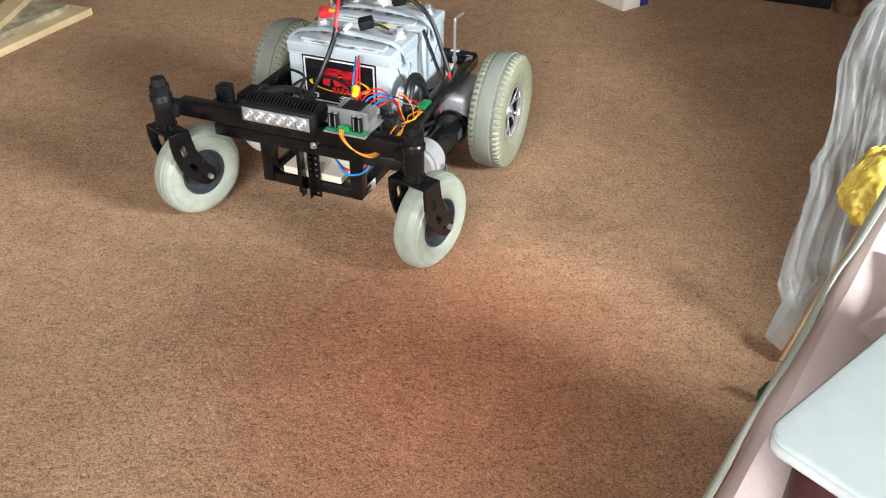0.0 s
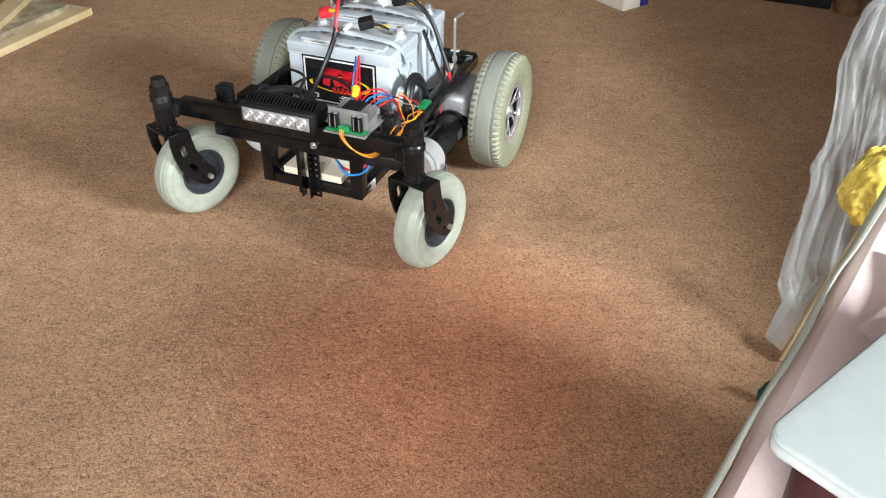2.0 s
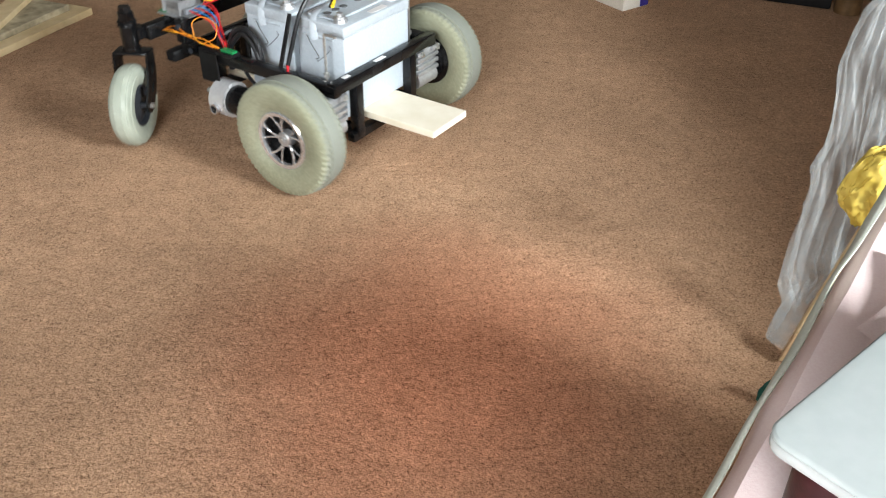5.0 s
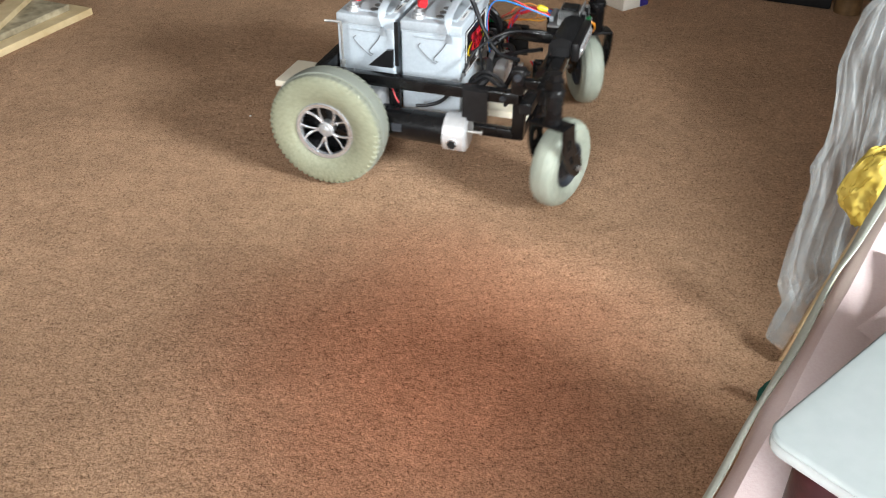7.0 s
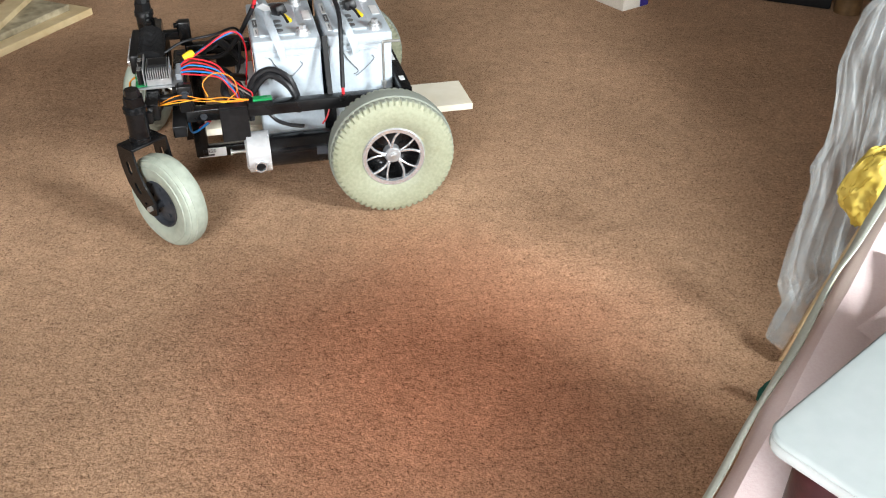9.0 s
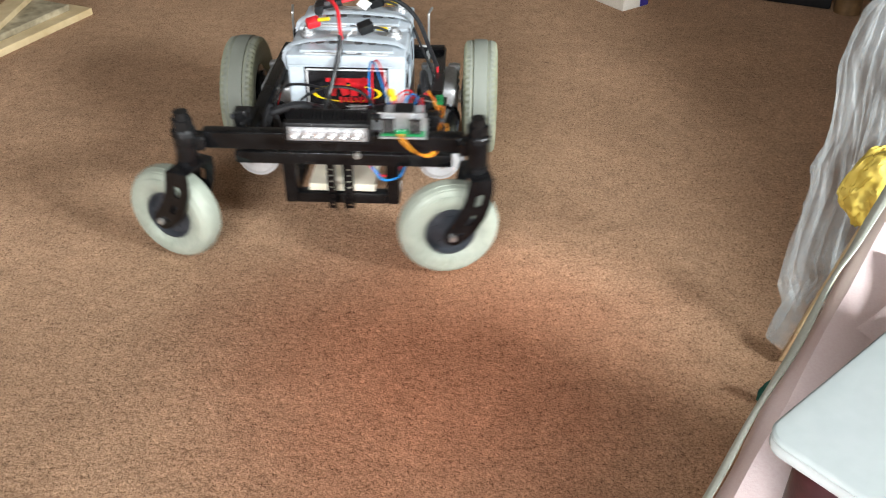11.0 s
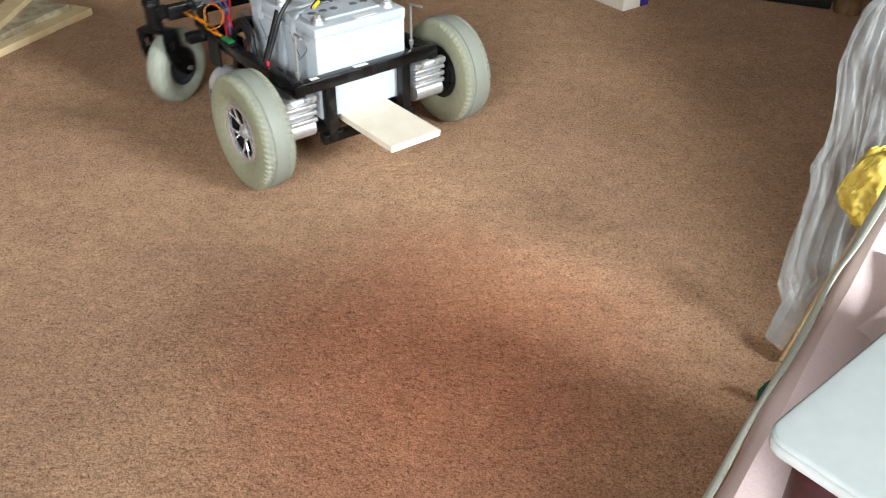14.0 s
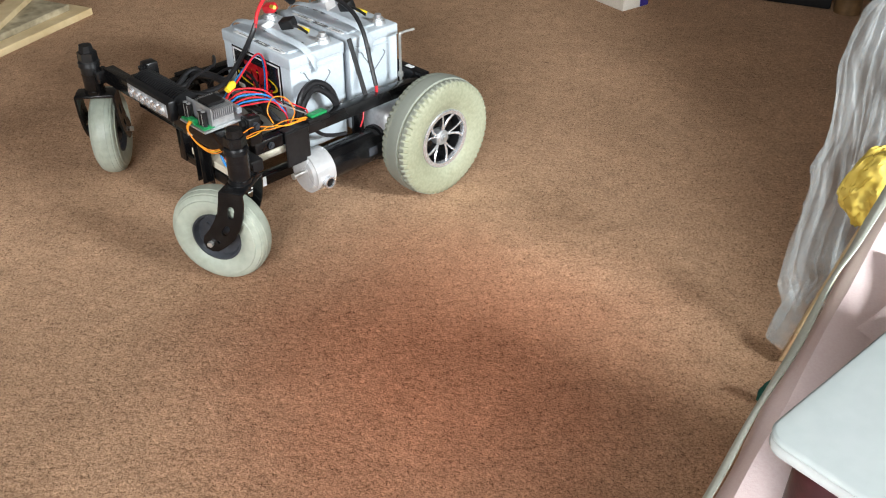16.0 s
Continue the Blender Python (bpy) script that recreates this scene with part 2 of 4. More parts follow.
# ---- mesh helpers ----
def box(bm, c, s, bevel=0.0, turn=None, seg=1):
    m = Matrix.Translation(c) @ (turn.to_4x4() if turn else Matrix()) @ Matrix.Diagonal((*s, 1))
    made = bmesh.ops.create_cube(bm, size=1, matrix=m)["verts"]
    if bevel:
        edges = list({e for v in made for e in v.link_edges})
        bmesh.ops.bevel(bm, geom=edges, offset=bevel, segments=seg, affect="EDGES", profile=0.5)
    return bm


def rod(bm, a, b, r, r2=None, seg=20):
    a, b = Vector(a), Vector(b)
    m = Matrix.Translation((a + b) / 2) @ (b - a).to_track_quat("Z", "Y").to_matrix().to_4x4()
    bmesh.ops.create_cone(bm, cap_ends=True, segments=seg, radius1=r, radius2=r if r2 is None else r2, depth=(b - a).length, matrix=m)
    return bm


def lathe(bm, profile, seg=48, closed=True, m=None, shape=None):
    """Turns (radius, height) pairs round the y axis."""
    m = m or Matrix()
    rings = []
    for k in range(seg):
        a = 2 * math.pi * k / seg
        ring = []
        for j, (r, h) in enumerate(profile):
            if shape:
                r = shape(j, k, r)
            ring.append(bm.verts.new(m @ Vector((r * math.cos(a), h, r * math.sin(a)))))
        rings.append(ring)
    count = len(profile)
    for k in range(seg):
        p, q = rings[k], rings[(k + 1) % seg]
        for j in range(count if closed else count - 1):
            bm.faces.new((p[j], p[(j + 1) % count], q[(j + 1) % count], q[j]))
    bmesh.ops.recalc_face_normals(bm, faces=bm.faces)
    return bm


def smooth_line(points, sub=6):
    pts = [Vector(p) for p in points]
    pts = [pts[0] * 2 - pts[1]] + pts + [pts[-1] * 2 - pts[-2]]
    out = []
    for i in range(1, len(pts) - 2):
        p0, p1, p2, p3 = pts[i - 1:i + 3]
        for k in range(sub):
            t = k / sub
            out.append(0.5 * (2 * p1 + (p2 - p0) * t + (2 * p0 - 5 * p1 + 4 * p2 - p3) * t * t + (3 * p1 - p0 - 3 * p2 + p3) * t ** 3))
    return out + [pts[-2]]


def sweep(bm, points, r, seg=8, sub=6, flat=1.0):
    """A round (or flattened) strand along a smooth line."""
    line = smooth_line(points, sub) if sub > 1 else [Vector(p) for p in points]
    rings, up = [], Vector((0.13, 0.21, 0.97))
    for i, p in enumerate(line):
        d = (line[min(i + 1, len(line) - 1)] - line[max(i - 1, 0)]).normalized()
        side = d.cross(up)
        side = side.normalized() if side.length > 0.05 else d.cross(Vector((1, 0, 0))).normalized()
        top = side.cross(d)
        rings.append([bm.verts.new(p + r * (math.cos(2 * math.pi * k / seg) * side + flat * math.sin(2 * math.pi * k / seg) * top)) for k in range(seg)])
    for p, q in zip(rings, rings[1:]):
        for k in range(seg):
            bm.faces.new((p[k], p[(k + 1) % seg], q[(k + 1) % seg], q[k]))
    bm.faces.new(rings[0][::-1]), bm.faces.new(rings[-1])
    bmesh.ops.recalc_face_normals(bm, faces=bm.faces)
    return bm


def plate(bm, outline, holes, thick, place):
    """A flat outline (x, z) with holes, given a thickness along y."""
    edges = []
    for loop in (outline, *holes):
        vs = [bm.verts.new((x, -thick / 2, z)) for x, z in loop]
        edges += [bm.edges.new((vs[i], vs[(i + 1) % len(vs)])) for i in range(len(vs))]
    made = bmesh.ops.triangle_fill(bm, use_beauty=True, edges=edges)
    faces = [g for g in made["geom"] if isinstance(g, bmesh.types.BMFace)]
    verts = {v for f in faces for v in f.verts}
    out = bmesh.ops.extrude_face_region(bm, geom=faces)
    up = [g for g in out["geom"] if isinstance(g, bmesh.types.BMVert)]
    for v in up:
        v.co.y += thick
    bmesh.ops.transform(bm, matrix=place, verts=list(verts) + up)
    bmesh.ops.recalc_face_normals(bm, faces=bm.faces)
    return bm


def slot(cx, cz, length, r, angle, n=5):
    """The outline of a slotted hole."""
    out = []
    for end in (1, -1):
        for k in range(n):
            a = angle + (-math.pi / 2 + math.pi * k / (n - 1)) + (0 if end > 0 else math.pi)
            out.append((cx + end * length / 2 * math.cos(angle) + r * math.cos(a), cz + end * length / 2 * math.sin(angle) + r * math.sin(a)))
    return out


def mesh_of(name, bm, mat, sharp=35):
    me = bpy.data.meshes.new(name)
    bm.to_mesh(me)
    bm.free()
    me.materials.append(mat)
    me.shade_smooth()
    me.set_sharp_from_angle(angle=radians(sharp))
    return me


def part(name, bm, mat, parent, label="", at=None):
    ob = new(name, mesh_of(name, bm, mat))
    ob.parent = parent
    if at is not None:
        ob.matrix_basis = at
    if label:
        ob["label"] = label
    return ob


def thing(name, bm, mat, label, category, group="", kind="", at=None):
    ob = new(name, mesh_of(name, bm, mat))
    if at is not None:
        ob.matrix_basis = at
    return tagged(ob, label, category, group, kind)


def holder(name, label, category, at=None):
    ob = new(name)
    ob.empty_display_size = 0.05
    if at is not None:
        ob.matrix_basis = at
    return tagged(ob, label, category)


def cube(c, s, bevel=0.0, turn=None, seg=1):
    return box(bmesh.new(), c, s, bevel, turn, seg)


def strand(points, r, seg=8, sub=6, flat=1.0):
    return sweep(bmesh.new(), points, r, seg, sub, flat)


# ---- room ----
WEST, EAST, SOUTH, NORTH, HIGH = -2.8, 3.2, -1.7, 4.6, 2.7


def carpet():
    """One sheet of pile: fine tufts where the camera looks, coarse beyond."""
    def axis(lo, a, b, hi, step):
        return np.concatenate([np.linspace(lo, a, 14)[:-1], np.arange(a, b, step), np.linspace(b, hi, 14)])
    xs, ys = axis(WEST, -1.75, 1.75, EAST, 0.0037), axis(SOUTH, 0.85, 3.45, NORTH, 0.0037)
    nx, ny = len(xs), len(ys)
    rng = np.random.default_rng(4)
    h = rng.normal(0, 1, (ny, nx))
    pit = np.clip(0.8 * h + 0.6 * np.roll(h, 1, 1) - 0.75, 0, 1.3)
    z = np.clip(-0.0008 + 0.0003 * rng.normal(0, 1, (ny, nx)) - 0.0016 * pit, -0.0036, 0.0)
    gx, gy = np.meshgrid(xs, ys)
    gx = gx + np.clip(rng.normal(0, 0.0008, gx.shape), -0.0015, 0.0015)
    gy = gy + np.clip(rng.normal(0, 0.0008, gy.shape), -0.0015, 0.0015)
    co = np.stack([gx, gy, z], -1).reshape(-1, 3)
    i = (np.arange(ny - 1)[:, None] * nx + np.arange(nx - 1)[None, :]).ravel()
    quads = np.stack([i, i + 1, i + nx + 1, i + nx], -1)
    me = bpy.data.meshes.new("floor")
    me.vertices.add(len(co)), me.vertices.foreach_set("co", co.ravel())
    me.loops.add(quads.size), me.loops.foreach_set("vertex_index", quads.ravel())
    me.polygons.add(len(quads)), me.polygons.foreach_set("loop_start", np.arange(0, quads.size, 4))
    me.update(calc_edges=True)
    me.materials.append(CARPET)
    me.shade_smooth()
    return tagged(new("floor", me), "brown plush carpet with short flattened pile", "carpet", kind="structure")


carpet()


def wall_with_window(name, along, place, lo, hi, window=None):
    """A wall 0.12 m thick along x or y, with an opening (from, to, sill, head) if there is one."""
    bm = bmesh.new()
    spans = [(lo, hi, -0.05, HIGH)]
    if window:
        a, b, s, t = window
        spans = [(lo, a, -0.05, HIGH), (b, hi, -0.05, HIGH), (a, b, -0.05, s), (a, b, t, HIGH)]
    for a, b, s, t in spans:
        mid, size = (a + b) / 2, b - a
        box(bm, (mid, place, (s + t) / 2) if along == "x" else (place, mid, (s + t) / 2), (size, 0.12, t - s) if along == "x" else (0.12, size, t - s))
    return thing(name, bm, PLASTER, "plain brown painted wall", "wall", kind="structure")


wall_with_window("wall_north", "x", NORTH + 0.06, WEST - 0.12, EAST + 0.12)
wall_with_window("wall_south", "x", SOUTH - 0.06, WEST - 0.12, EAST + 0.12, (-1.70, 0.10, 0.95, 2.15))
wall_with_window("wall_west", "y", WEST - 0.06, SOUTH, NORTH)
wall_with_window("wall_east", "y", EAST + 0.06, SOUTH, NORTH, (-1.27, 0.03, 1.50, 2.30))
thing("ceiling", cube(((WEST + EAST) / 2, (SOUTH + NORTH) / 2, HIGH + 0.06), (EAST - WEST + 0.3, NORTH - SOUTH + 0.3, 0.12)), CEILING,
      "plain greyish painted ceiling", "ceiling", kind="structure")


def window(name, at, w, h):
    """A white framed window with one mullion, in the wall's thickness."""
    hole = holder(name, "assumed white framed window out of view, letting in daylight", "window", at)
    hole["kind"] = "structure"
    bm = bmesh.new()
    for c, size in (((0, 0, 0.025), (w, 0.06, 0.05)), ((0, 0, h - 0.025), (w, 0.06, 0.05)), ((0.025 - w / 2, 0, h / 2), (0.05, 0.06, h - 0.1)),
                    ((w / 2 - 0.025, 0, h / 2), (0.05, 0.06, h - 0.1)), ((0, 0, h / 2), (0.05, 0.05, h - 0.1))):
        box(bm, c, size, 0.004)
    part("window_frame", bm, WHITE_TRIM, hole)
    for side in (-1, 1):
        p = part("pane", cube((side * (w / 4 - 0.0125), 0.01, h / 2), (w / 2 - 0.075, 0.006, h - 0.1)), GLASS, hole)
        p.visible_shadow = False


# window_1 is unseen, added round the south fill lamp
window("window_1", pose(-0.80, SOUTH - 0.07, 0.95), 1.8, 1.2)
window("window_2", pose(EAST + 0.07, -0.62, 1.50, 0, 0, 90), 1.30, 0.80)

# ---- robot ----
# its space: +x forward, +y left, z up from the carpet, origin under the drive axle
AXLE, WHEEL_R, HALF_TRACK, PIVOT_X, PIVOT_Y, TRAIL, CASTER_R, CASTER_Z = 0.1729, 0.1425, 0.294, 0.530, 0.289, 0.0577, 0.1045, 0.1349
robot = holder("robot", "home-built wheeled robot on black steel frame with two grey batteries", "robot",
               pose(ROBOT[0][1], ROBOT[0][2], LIFT, 0, 0, ROBOT[0][3]))


def square_tube(name, a, b, w=0.028, h=0.028, label=""):
    """A square tube with rounded edges and an open, dark end; it runs along one axis."""
    a, b = Vector(a), Vector(b)
    d = b - a
    size = [abs(d[i]) if abs(d[i]) > 1e-6 else None for i in range(3)]
    run = next(i for i in range(3) if size[i])
    cross = {0: (None, w, h), 1: (w, None, h), 2: (w, h, None)}[run]
    return part(name, cube((a + b) / 2, [size[i] if i == run else cross[i] for i in range(3)], 0.0035, seg=2), BLACK, robot, label)


def bolt(bm, p, axis, r=0.007, h=0.006):
    """A hexagon head and its washer."""
    p, axis = Vector(p), Vector(axis)
    rod(bm, p, p + axis * 0.0018, r * 1.5, seg=16)
    rod(bm, p + axis * 0.0015, p + axis * (h + 0.0015), r, seg=6)
    return bm


def frame_parts():
    for s in (1, -1):
        square_tube("side_rail", (-0.068, 0.194 * s, 0.262), (0.437, 0.194 * s, 0.262))
        square_tube("rear_post", (-0.052, 0.110 * s, 0.120), (-0.052, 0.110 * s, 0.2545), 0.026, 0.026)
        square_tube("lower_rail", (-0.066, 0.110 * s, 0.126), (0.430, 0.110 * s, 0.126), 0.024, 0.026)
        square_tube("middle_post", (0.115, 0.150 * s, 0.105), (0.115, 0.150 * s, 0.250), 0.030, 0.012)
        square_tube("front_post", (0.4195, 0.110 * s, 0.115), (0.4195, 0.110 * s, 0.229), 0.030, 0.028)
        square_tube("upright", (0.432, 0.197 * s, 0.275), (0.432, 0.197 * s, 0.336), 0.030, 0.030)
        square_tube("link_arm", (0.445, 0.197 * s, 0.302), (0.486, 0.197 * s, 0.302), 0.022, 0.022)
        part("bolt", bolt(bmesh.new(), (0.432, 0.2125 * s, 0.318), (0, s, 0), 0.006, 0.006), GUNMETAL, robot)
        part("bolt", bolt(bmesh.new(), (0.4475, 0.197 * s, 0.325), (1, 0, 0), 0.007, 0.008), BLACK, robot)
        part("bolt", bolt(bmesh.new(), (0.40, 0.2115 * s, 0.262), (0, s, 0), 0.005, 0.004), GUNMETAL, robot)
        bm = bmesh.new()
        box(bm, (0.335, 0.2145 * s, 0.236), (0.062, 0.006, 0.080), 0.002)
        box(bm, (0.335, 0.206 * s, 0.2785), (0.062, 0.022, 0.004), 0.0015)
        part("rubber_flap", bm, BLACK_RUBBER, robot, "black rubber flap over the rail")
    square_tube("rear_beam", (-0.056, -0.204, 0.2675), (-0.056, 0.204, 0.2675), 0.028, 0.029)
    square_tube("lower_cross_tube", (-0.050, -0.138, 0.116), (-0.050, 0.138, 0.116), 0.024, 0.024)
    square_tube("lower_cross_tube", (0.20, -0.136, 0.110), (0.20, 0.136, 0.110), 0.024, 0.024)
    square_tube("front_lower_tube", (0.420, -0.096, 0.1275), (0.420, 0.096, 0.1275), 0.026, 0.026)
    square_tube("front_tube", (0.4535, -0.212, 0.2425), (0.4535, 0.236, 0.2425), 0.030, 0.028)
    square_tube("crossbeam", (0.500, -0.262, 0.305), (0.500, 0.262, 0.305), 0.028, 0.038)
    # dark mouths of the open tube ends
    for y, s in ((-0.2125, -1), (0.2365, 1)):
        part("tube_mouth", cube((0.4535, y, 0.2425), (0.024, 0.0012, 0.022), 0.0004), BLACK_RUBBER, robot)
    for s in (1, -1):
        bm = bmesh.new()
        rod(bm, (PIVOT_X, PIVOT_Y * s, 0.266), (PIVOT_X, PIVOT_Y * s, 0.332), 0.0215, seg=32)
        rod(bm, (PIVOT_X, PIVOT_Y * s, 0.327), (PIVOT_X, PIVOT_Y * s, 0.336), 0.0245, 0.0225, seg=32)
        rod(bm, (PIVOT_X, PIVOT_Y * s, 0.263), (PIVOT_X, PIVOT_Y * s, 0.270), 0.0235, seg=32)
        box(bm, (0.516, 0.268 * s, 0.305), (0.036, 0.034, 0.030), 0.004)
        part("pivot_tube", bm, BLACK, robot)
        bm = bmesh.new()
        rod(bm, (PIVOT_X, PIVOT_Y * s, 0.336), (PIVOT_X, PIVOT_Y * s, 0.340), 0.0245, 0.022, seg=32)
        rod(bm, (PIVOT_X, PIVOT_Y * s, 0.340), (PIVOT_X, PIVOT_Y * s, 0.360), 0.0222, 0.0215, seg=6)
        rod(bm, (PIVOT_X, PIVOT_Y * s, 0.360), (PIVOT_X, PIVOT_Y * s, 0.375), 0.0172, 0.0150, seg=8)
        part("pivot_nut", bm, BLACK, robot, "black hexagon pivot nut")
    # perforated uprights in the front opening
    for y in (-0.020, 0.018):
        bm = bmesh.new()
        holes = [slot(0.0, -0.056 + 0.0145 * k, 0.0005, 0.0032, 0) for k in range(10)]
        plate(bm, [(-0.009, -0.064), (0.009, -0.064), (0.009, 0.084), (-0.009, 0.084)], holes, 0.003, pose(0.4395, y, 0.171, 0, 0, 90))
        box(bm, (0.4485, y + (0.0085 if y < 0 else -0.0085), 0.171), (0.018, 0.003, 0.124))
        part("perforated_strip", bm, BLACK, robot)
    # stickers on the rear beam and a barcode plate on the lower rail
    for y, w in ((0.150, 0.022), (0.020, 0.040)):
        part("sticker", cube((-0.056, y, 0.2826), (0.012, w, 0.0012)), PAPER, robot, "small white sticker")
    sticker = part("barcode_label", cube((0.397, 0.1228, 0.126), (0.064, 0.0016, 0.023), 0.0004), PAPER, robot, "white barcode label")
    bm = bmesh.new()
    for k in range(14):
        box(bm, (0.418 - 0.0022 * k, 0.1239, 0.1305), (0.0008 + 0.0006 * (k % 3 == 0), 0.0008, 0.009))
    box(bm, (0.406, 0.1239, 0.1205), (0.026, 0.0008, 0.004))
    part("print_bars", bm, INK, sticker)


frame_parts()


def drive_side(s):
    """Gear housing, motor and brake of one side (s = 1 left, -1 right)."""
    bm = bmesh.new()
    box(bm, (0.028, 0.194 * s, 0.188), (0.150, 0.090, 0.100), 0.014, seg=3)
    for k in range(3):
        box(bm, (-0.0475, 0.194 * s, 0.176 + 0.0185 * k), (0.014, 0.096, 0.0125), 0.004, seg=2)
    rod(bm, (-0.030, 0.152 * s, 0.154), (-0.030, 0.236 * s, 0.154), 0.024, seg=28)
    for y in (0.160, 0.228):
        box(bm, (-0.047, y * s, 0.232), (0.022, 0.030, 0.014), 0.003)
    housing = part("gear_housing", bm, ALU, robot, "cast aluminium gear housing")
    for y in (0.160, 0.228):
        part("bolt", bolt(bmesh.new(), (-0.0575, y * s, 0.232), (-1, 0, 0), 0.005, 0.005), STEEL, housing)
    part("axle", rod(bmesh.new(), (0, 0.24 * s, AXLE), (0, 0.275 * s, AXLE), 0.016), STEEL, robot)
    bm = bmesh.new()
    rod(bm, (0.098, 0.205 * s, 0.160), (0.268, 0.205 * s, 0.160), 0.0375, seg=40)
    rod(bm, (0.095, 0.205 * s, 0.160), (0.112, 0.205 * s, 0.160), 0.042, seg=40)
    motor = part("motor", bm, BLACK, robot, "black cylindrical drive motor")
    part("sticker", cube((0.150, 0.2425 * s, 0.166), (0.024, 0.003, 0.020)), GUNMETAL, motor)
    brake = bmesh.new()
    rod(brake, (0.266, 0.205 * s, 0.160), (0.316, 0.205 * s, 0.160), 0.0465, seg=48)
    rod(brake, (0.315, 0.205 * s, 0.160), (0.321, 0.205 * s, 0.160), 0.044, 0.036, seg=48)
    brake = part("brake", brake, BRAKE_ALU, robot, "silver motor brake housing")
    eye = Vector((0.291, 0.2515 * s, 0.148))
    part("cable_gland", lathe(bmesh.new(), [(0.0105, 0.010), (0.0135, 0.010), (0.0135, -0.004), (0.0105, -0.004)], 24, m=Matrix.Translation(eye)), POLISHED, brake)
    part("gland_hole", rod(bmesh.new(), eye - Vector((0, 0.003 * s, 0)), eye + Vector((0, 0.006 * s, 0)), 0.0102), BLACK_RUBBER, brake)
    bm = bmesh.new()
    rod(bm, (0.318, 0.212 * s, 0.168), (0.352, 0.212 * s, 0.168), 0.0038)
    rod(bm, (0.350, 0.212 * s, 0.168), (0.354, 0.212 * s, 0.168), 0.0070)
    part("release_pin", bm, STEEL, brake)
    # threaded hook that holds the batteries down
    bm = sweep(bmesh.new(), [(-0.011, 0.166 * s, 0.200), (-0.011, 0.166 * s, 0.30), (-0.011, 0.166 * s, 0.372), (-0.017, 0.166 * s, 0.381), (-0.050, 0.172 * s, 0.383)], 0.0032, 10, 4)
    rod(bm, (-0.011, 0.166 * s, 0.276), (-0.011, 0.166 * s, 0.287), 0.0065, seg=6)
    part("hold_down_hook", bm, STEEL, robot, "bent zinc steel hold-down rod")


drive_side(1)
drive_side(-1)


def tyre_shape(j, k, r):
    """Tread: notched shoulders and zigzag grooves, by profile row and step round the wheel."""
    late = 0 if j < 10 else 2
    if j in (3, 4, 5, 14, 15, 16) and (k + late) % 4 == 0:
        return r - (0.0022, 0.0052, 0.0058)[(j - 3) if j < 10 else (16 - j)]
    if j in (7, 12):
        return r - (0.0046 if k % 4 in (0, 1) else 0.0022)
    return r


def drive_wheel(s):
    prof = [(0.069, -0.030), (0.080, -0.0385), (0.100, -0.0440), (0.118, -0.0438), (0.1300, -0.0415), (0.1362, -0.0365), (0.1382, -0.0255), (0.1392, -0.0180), (0.1400, -0.0165), (0.1410, -0.0050)]
    prof += [(r, -h) for r, h in reversed(prof)]
    prof = [(r * WHEEL_R / 0.141, h * 0.95) for r, h in prof]
    at = pose(0, HALF_TRACK * s, AXLE)
    wheel = part("drive_wheel", lathe(bmesh.new(), prof, 232, shape=tyre_shape), RUBBER, robot, "pale cream rubber drive tyre with worn grey tread", at)
    # rim: dark dish, bright ring, five pairs of spokes, hub
    bm = lathe(bmesh.new(), [(0.0, 0.004 * s), (0.060, -0.006 * s), (0.064, 0.030 * s), (0.0705, 0.030 * s), (0.0705, -0.032 * s), (0.05, -0.036 * s), (0.0, -0.036 * s)], 48, closed=False)
    part("rim_dish", bm, BLACK, wheel, "black wheel rim dish")
    ring = [(0.0600, 0.029 * s), (0.0610, 0.033 * s), (0.0690, 0.0345 * s), (0.0718, 0.032 * s), (0.0718, 0.026 * s), (0.0600, 0.022 * s)]
    part("rim_ring", lathe(bmesh.new(), ring, 64), POLISHED, wheel, "polished aluminium rim ring")
    for k in range(5):
        for side in (-1, 1):
            pts = []
            for i in range(5):
                f = i / 4
                r = 0.015 + 0.047 * f
                a = 2 * math.pi * k / 5 + side * (0.08 + 0.24 * f ** 1.6) + 0.10 * f
                pts.append((r * math.cos(a), (0.020 + 0.008 * f) * s, r * math.sin(a)))
            part("spoke", strand(pts, 0.0024 + 0.0007 * (side > 0), 8, 3), POLISHED, wheel)
    hub = [(0.0, 0.030 * s), (0.008, 0.030 * s), (0.0085, 0.026 * s), (0.0155, 0.0255 * s), (0.0185, 0.022 * s), (0.0195, 0.004 * s), (0.0, 0.004 * s)]
    part("hub_cap", lathe(bmesh.new(), hub, 32, closed=False), ALU, wheel)
    part("hub_bolt", rod(bmesh.new(), (0, 0.0305 * s, 0), (0, 0.033 * s, 0), 0.0055, seg=6), STEEL, wheel)
    part("hub_back", lathe(bmesh.new(), [(0.0, -0.030 * s), (0.056, -0.030 * s), (0.056, -0.042 * s), (0.03, -0.046 * s), (0.0, -0.046 * s)], 40, closed=False), BLACK, wheel)
    return wheel


WHEEL_LEFT, WHEEL_RIGHT = drive_wheel(1), drive_wheel(-1)


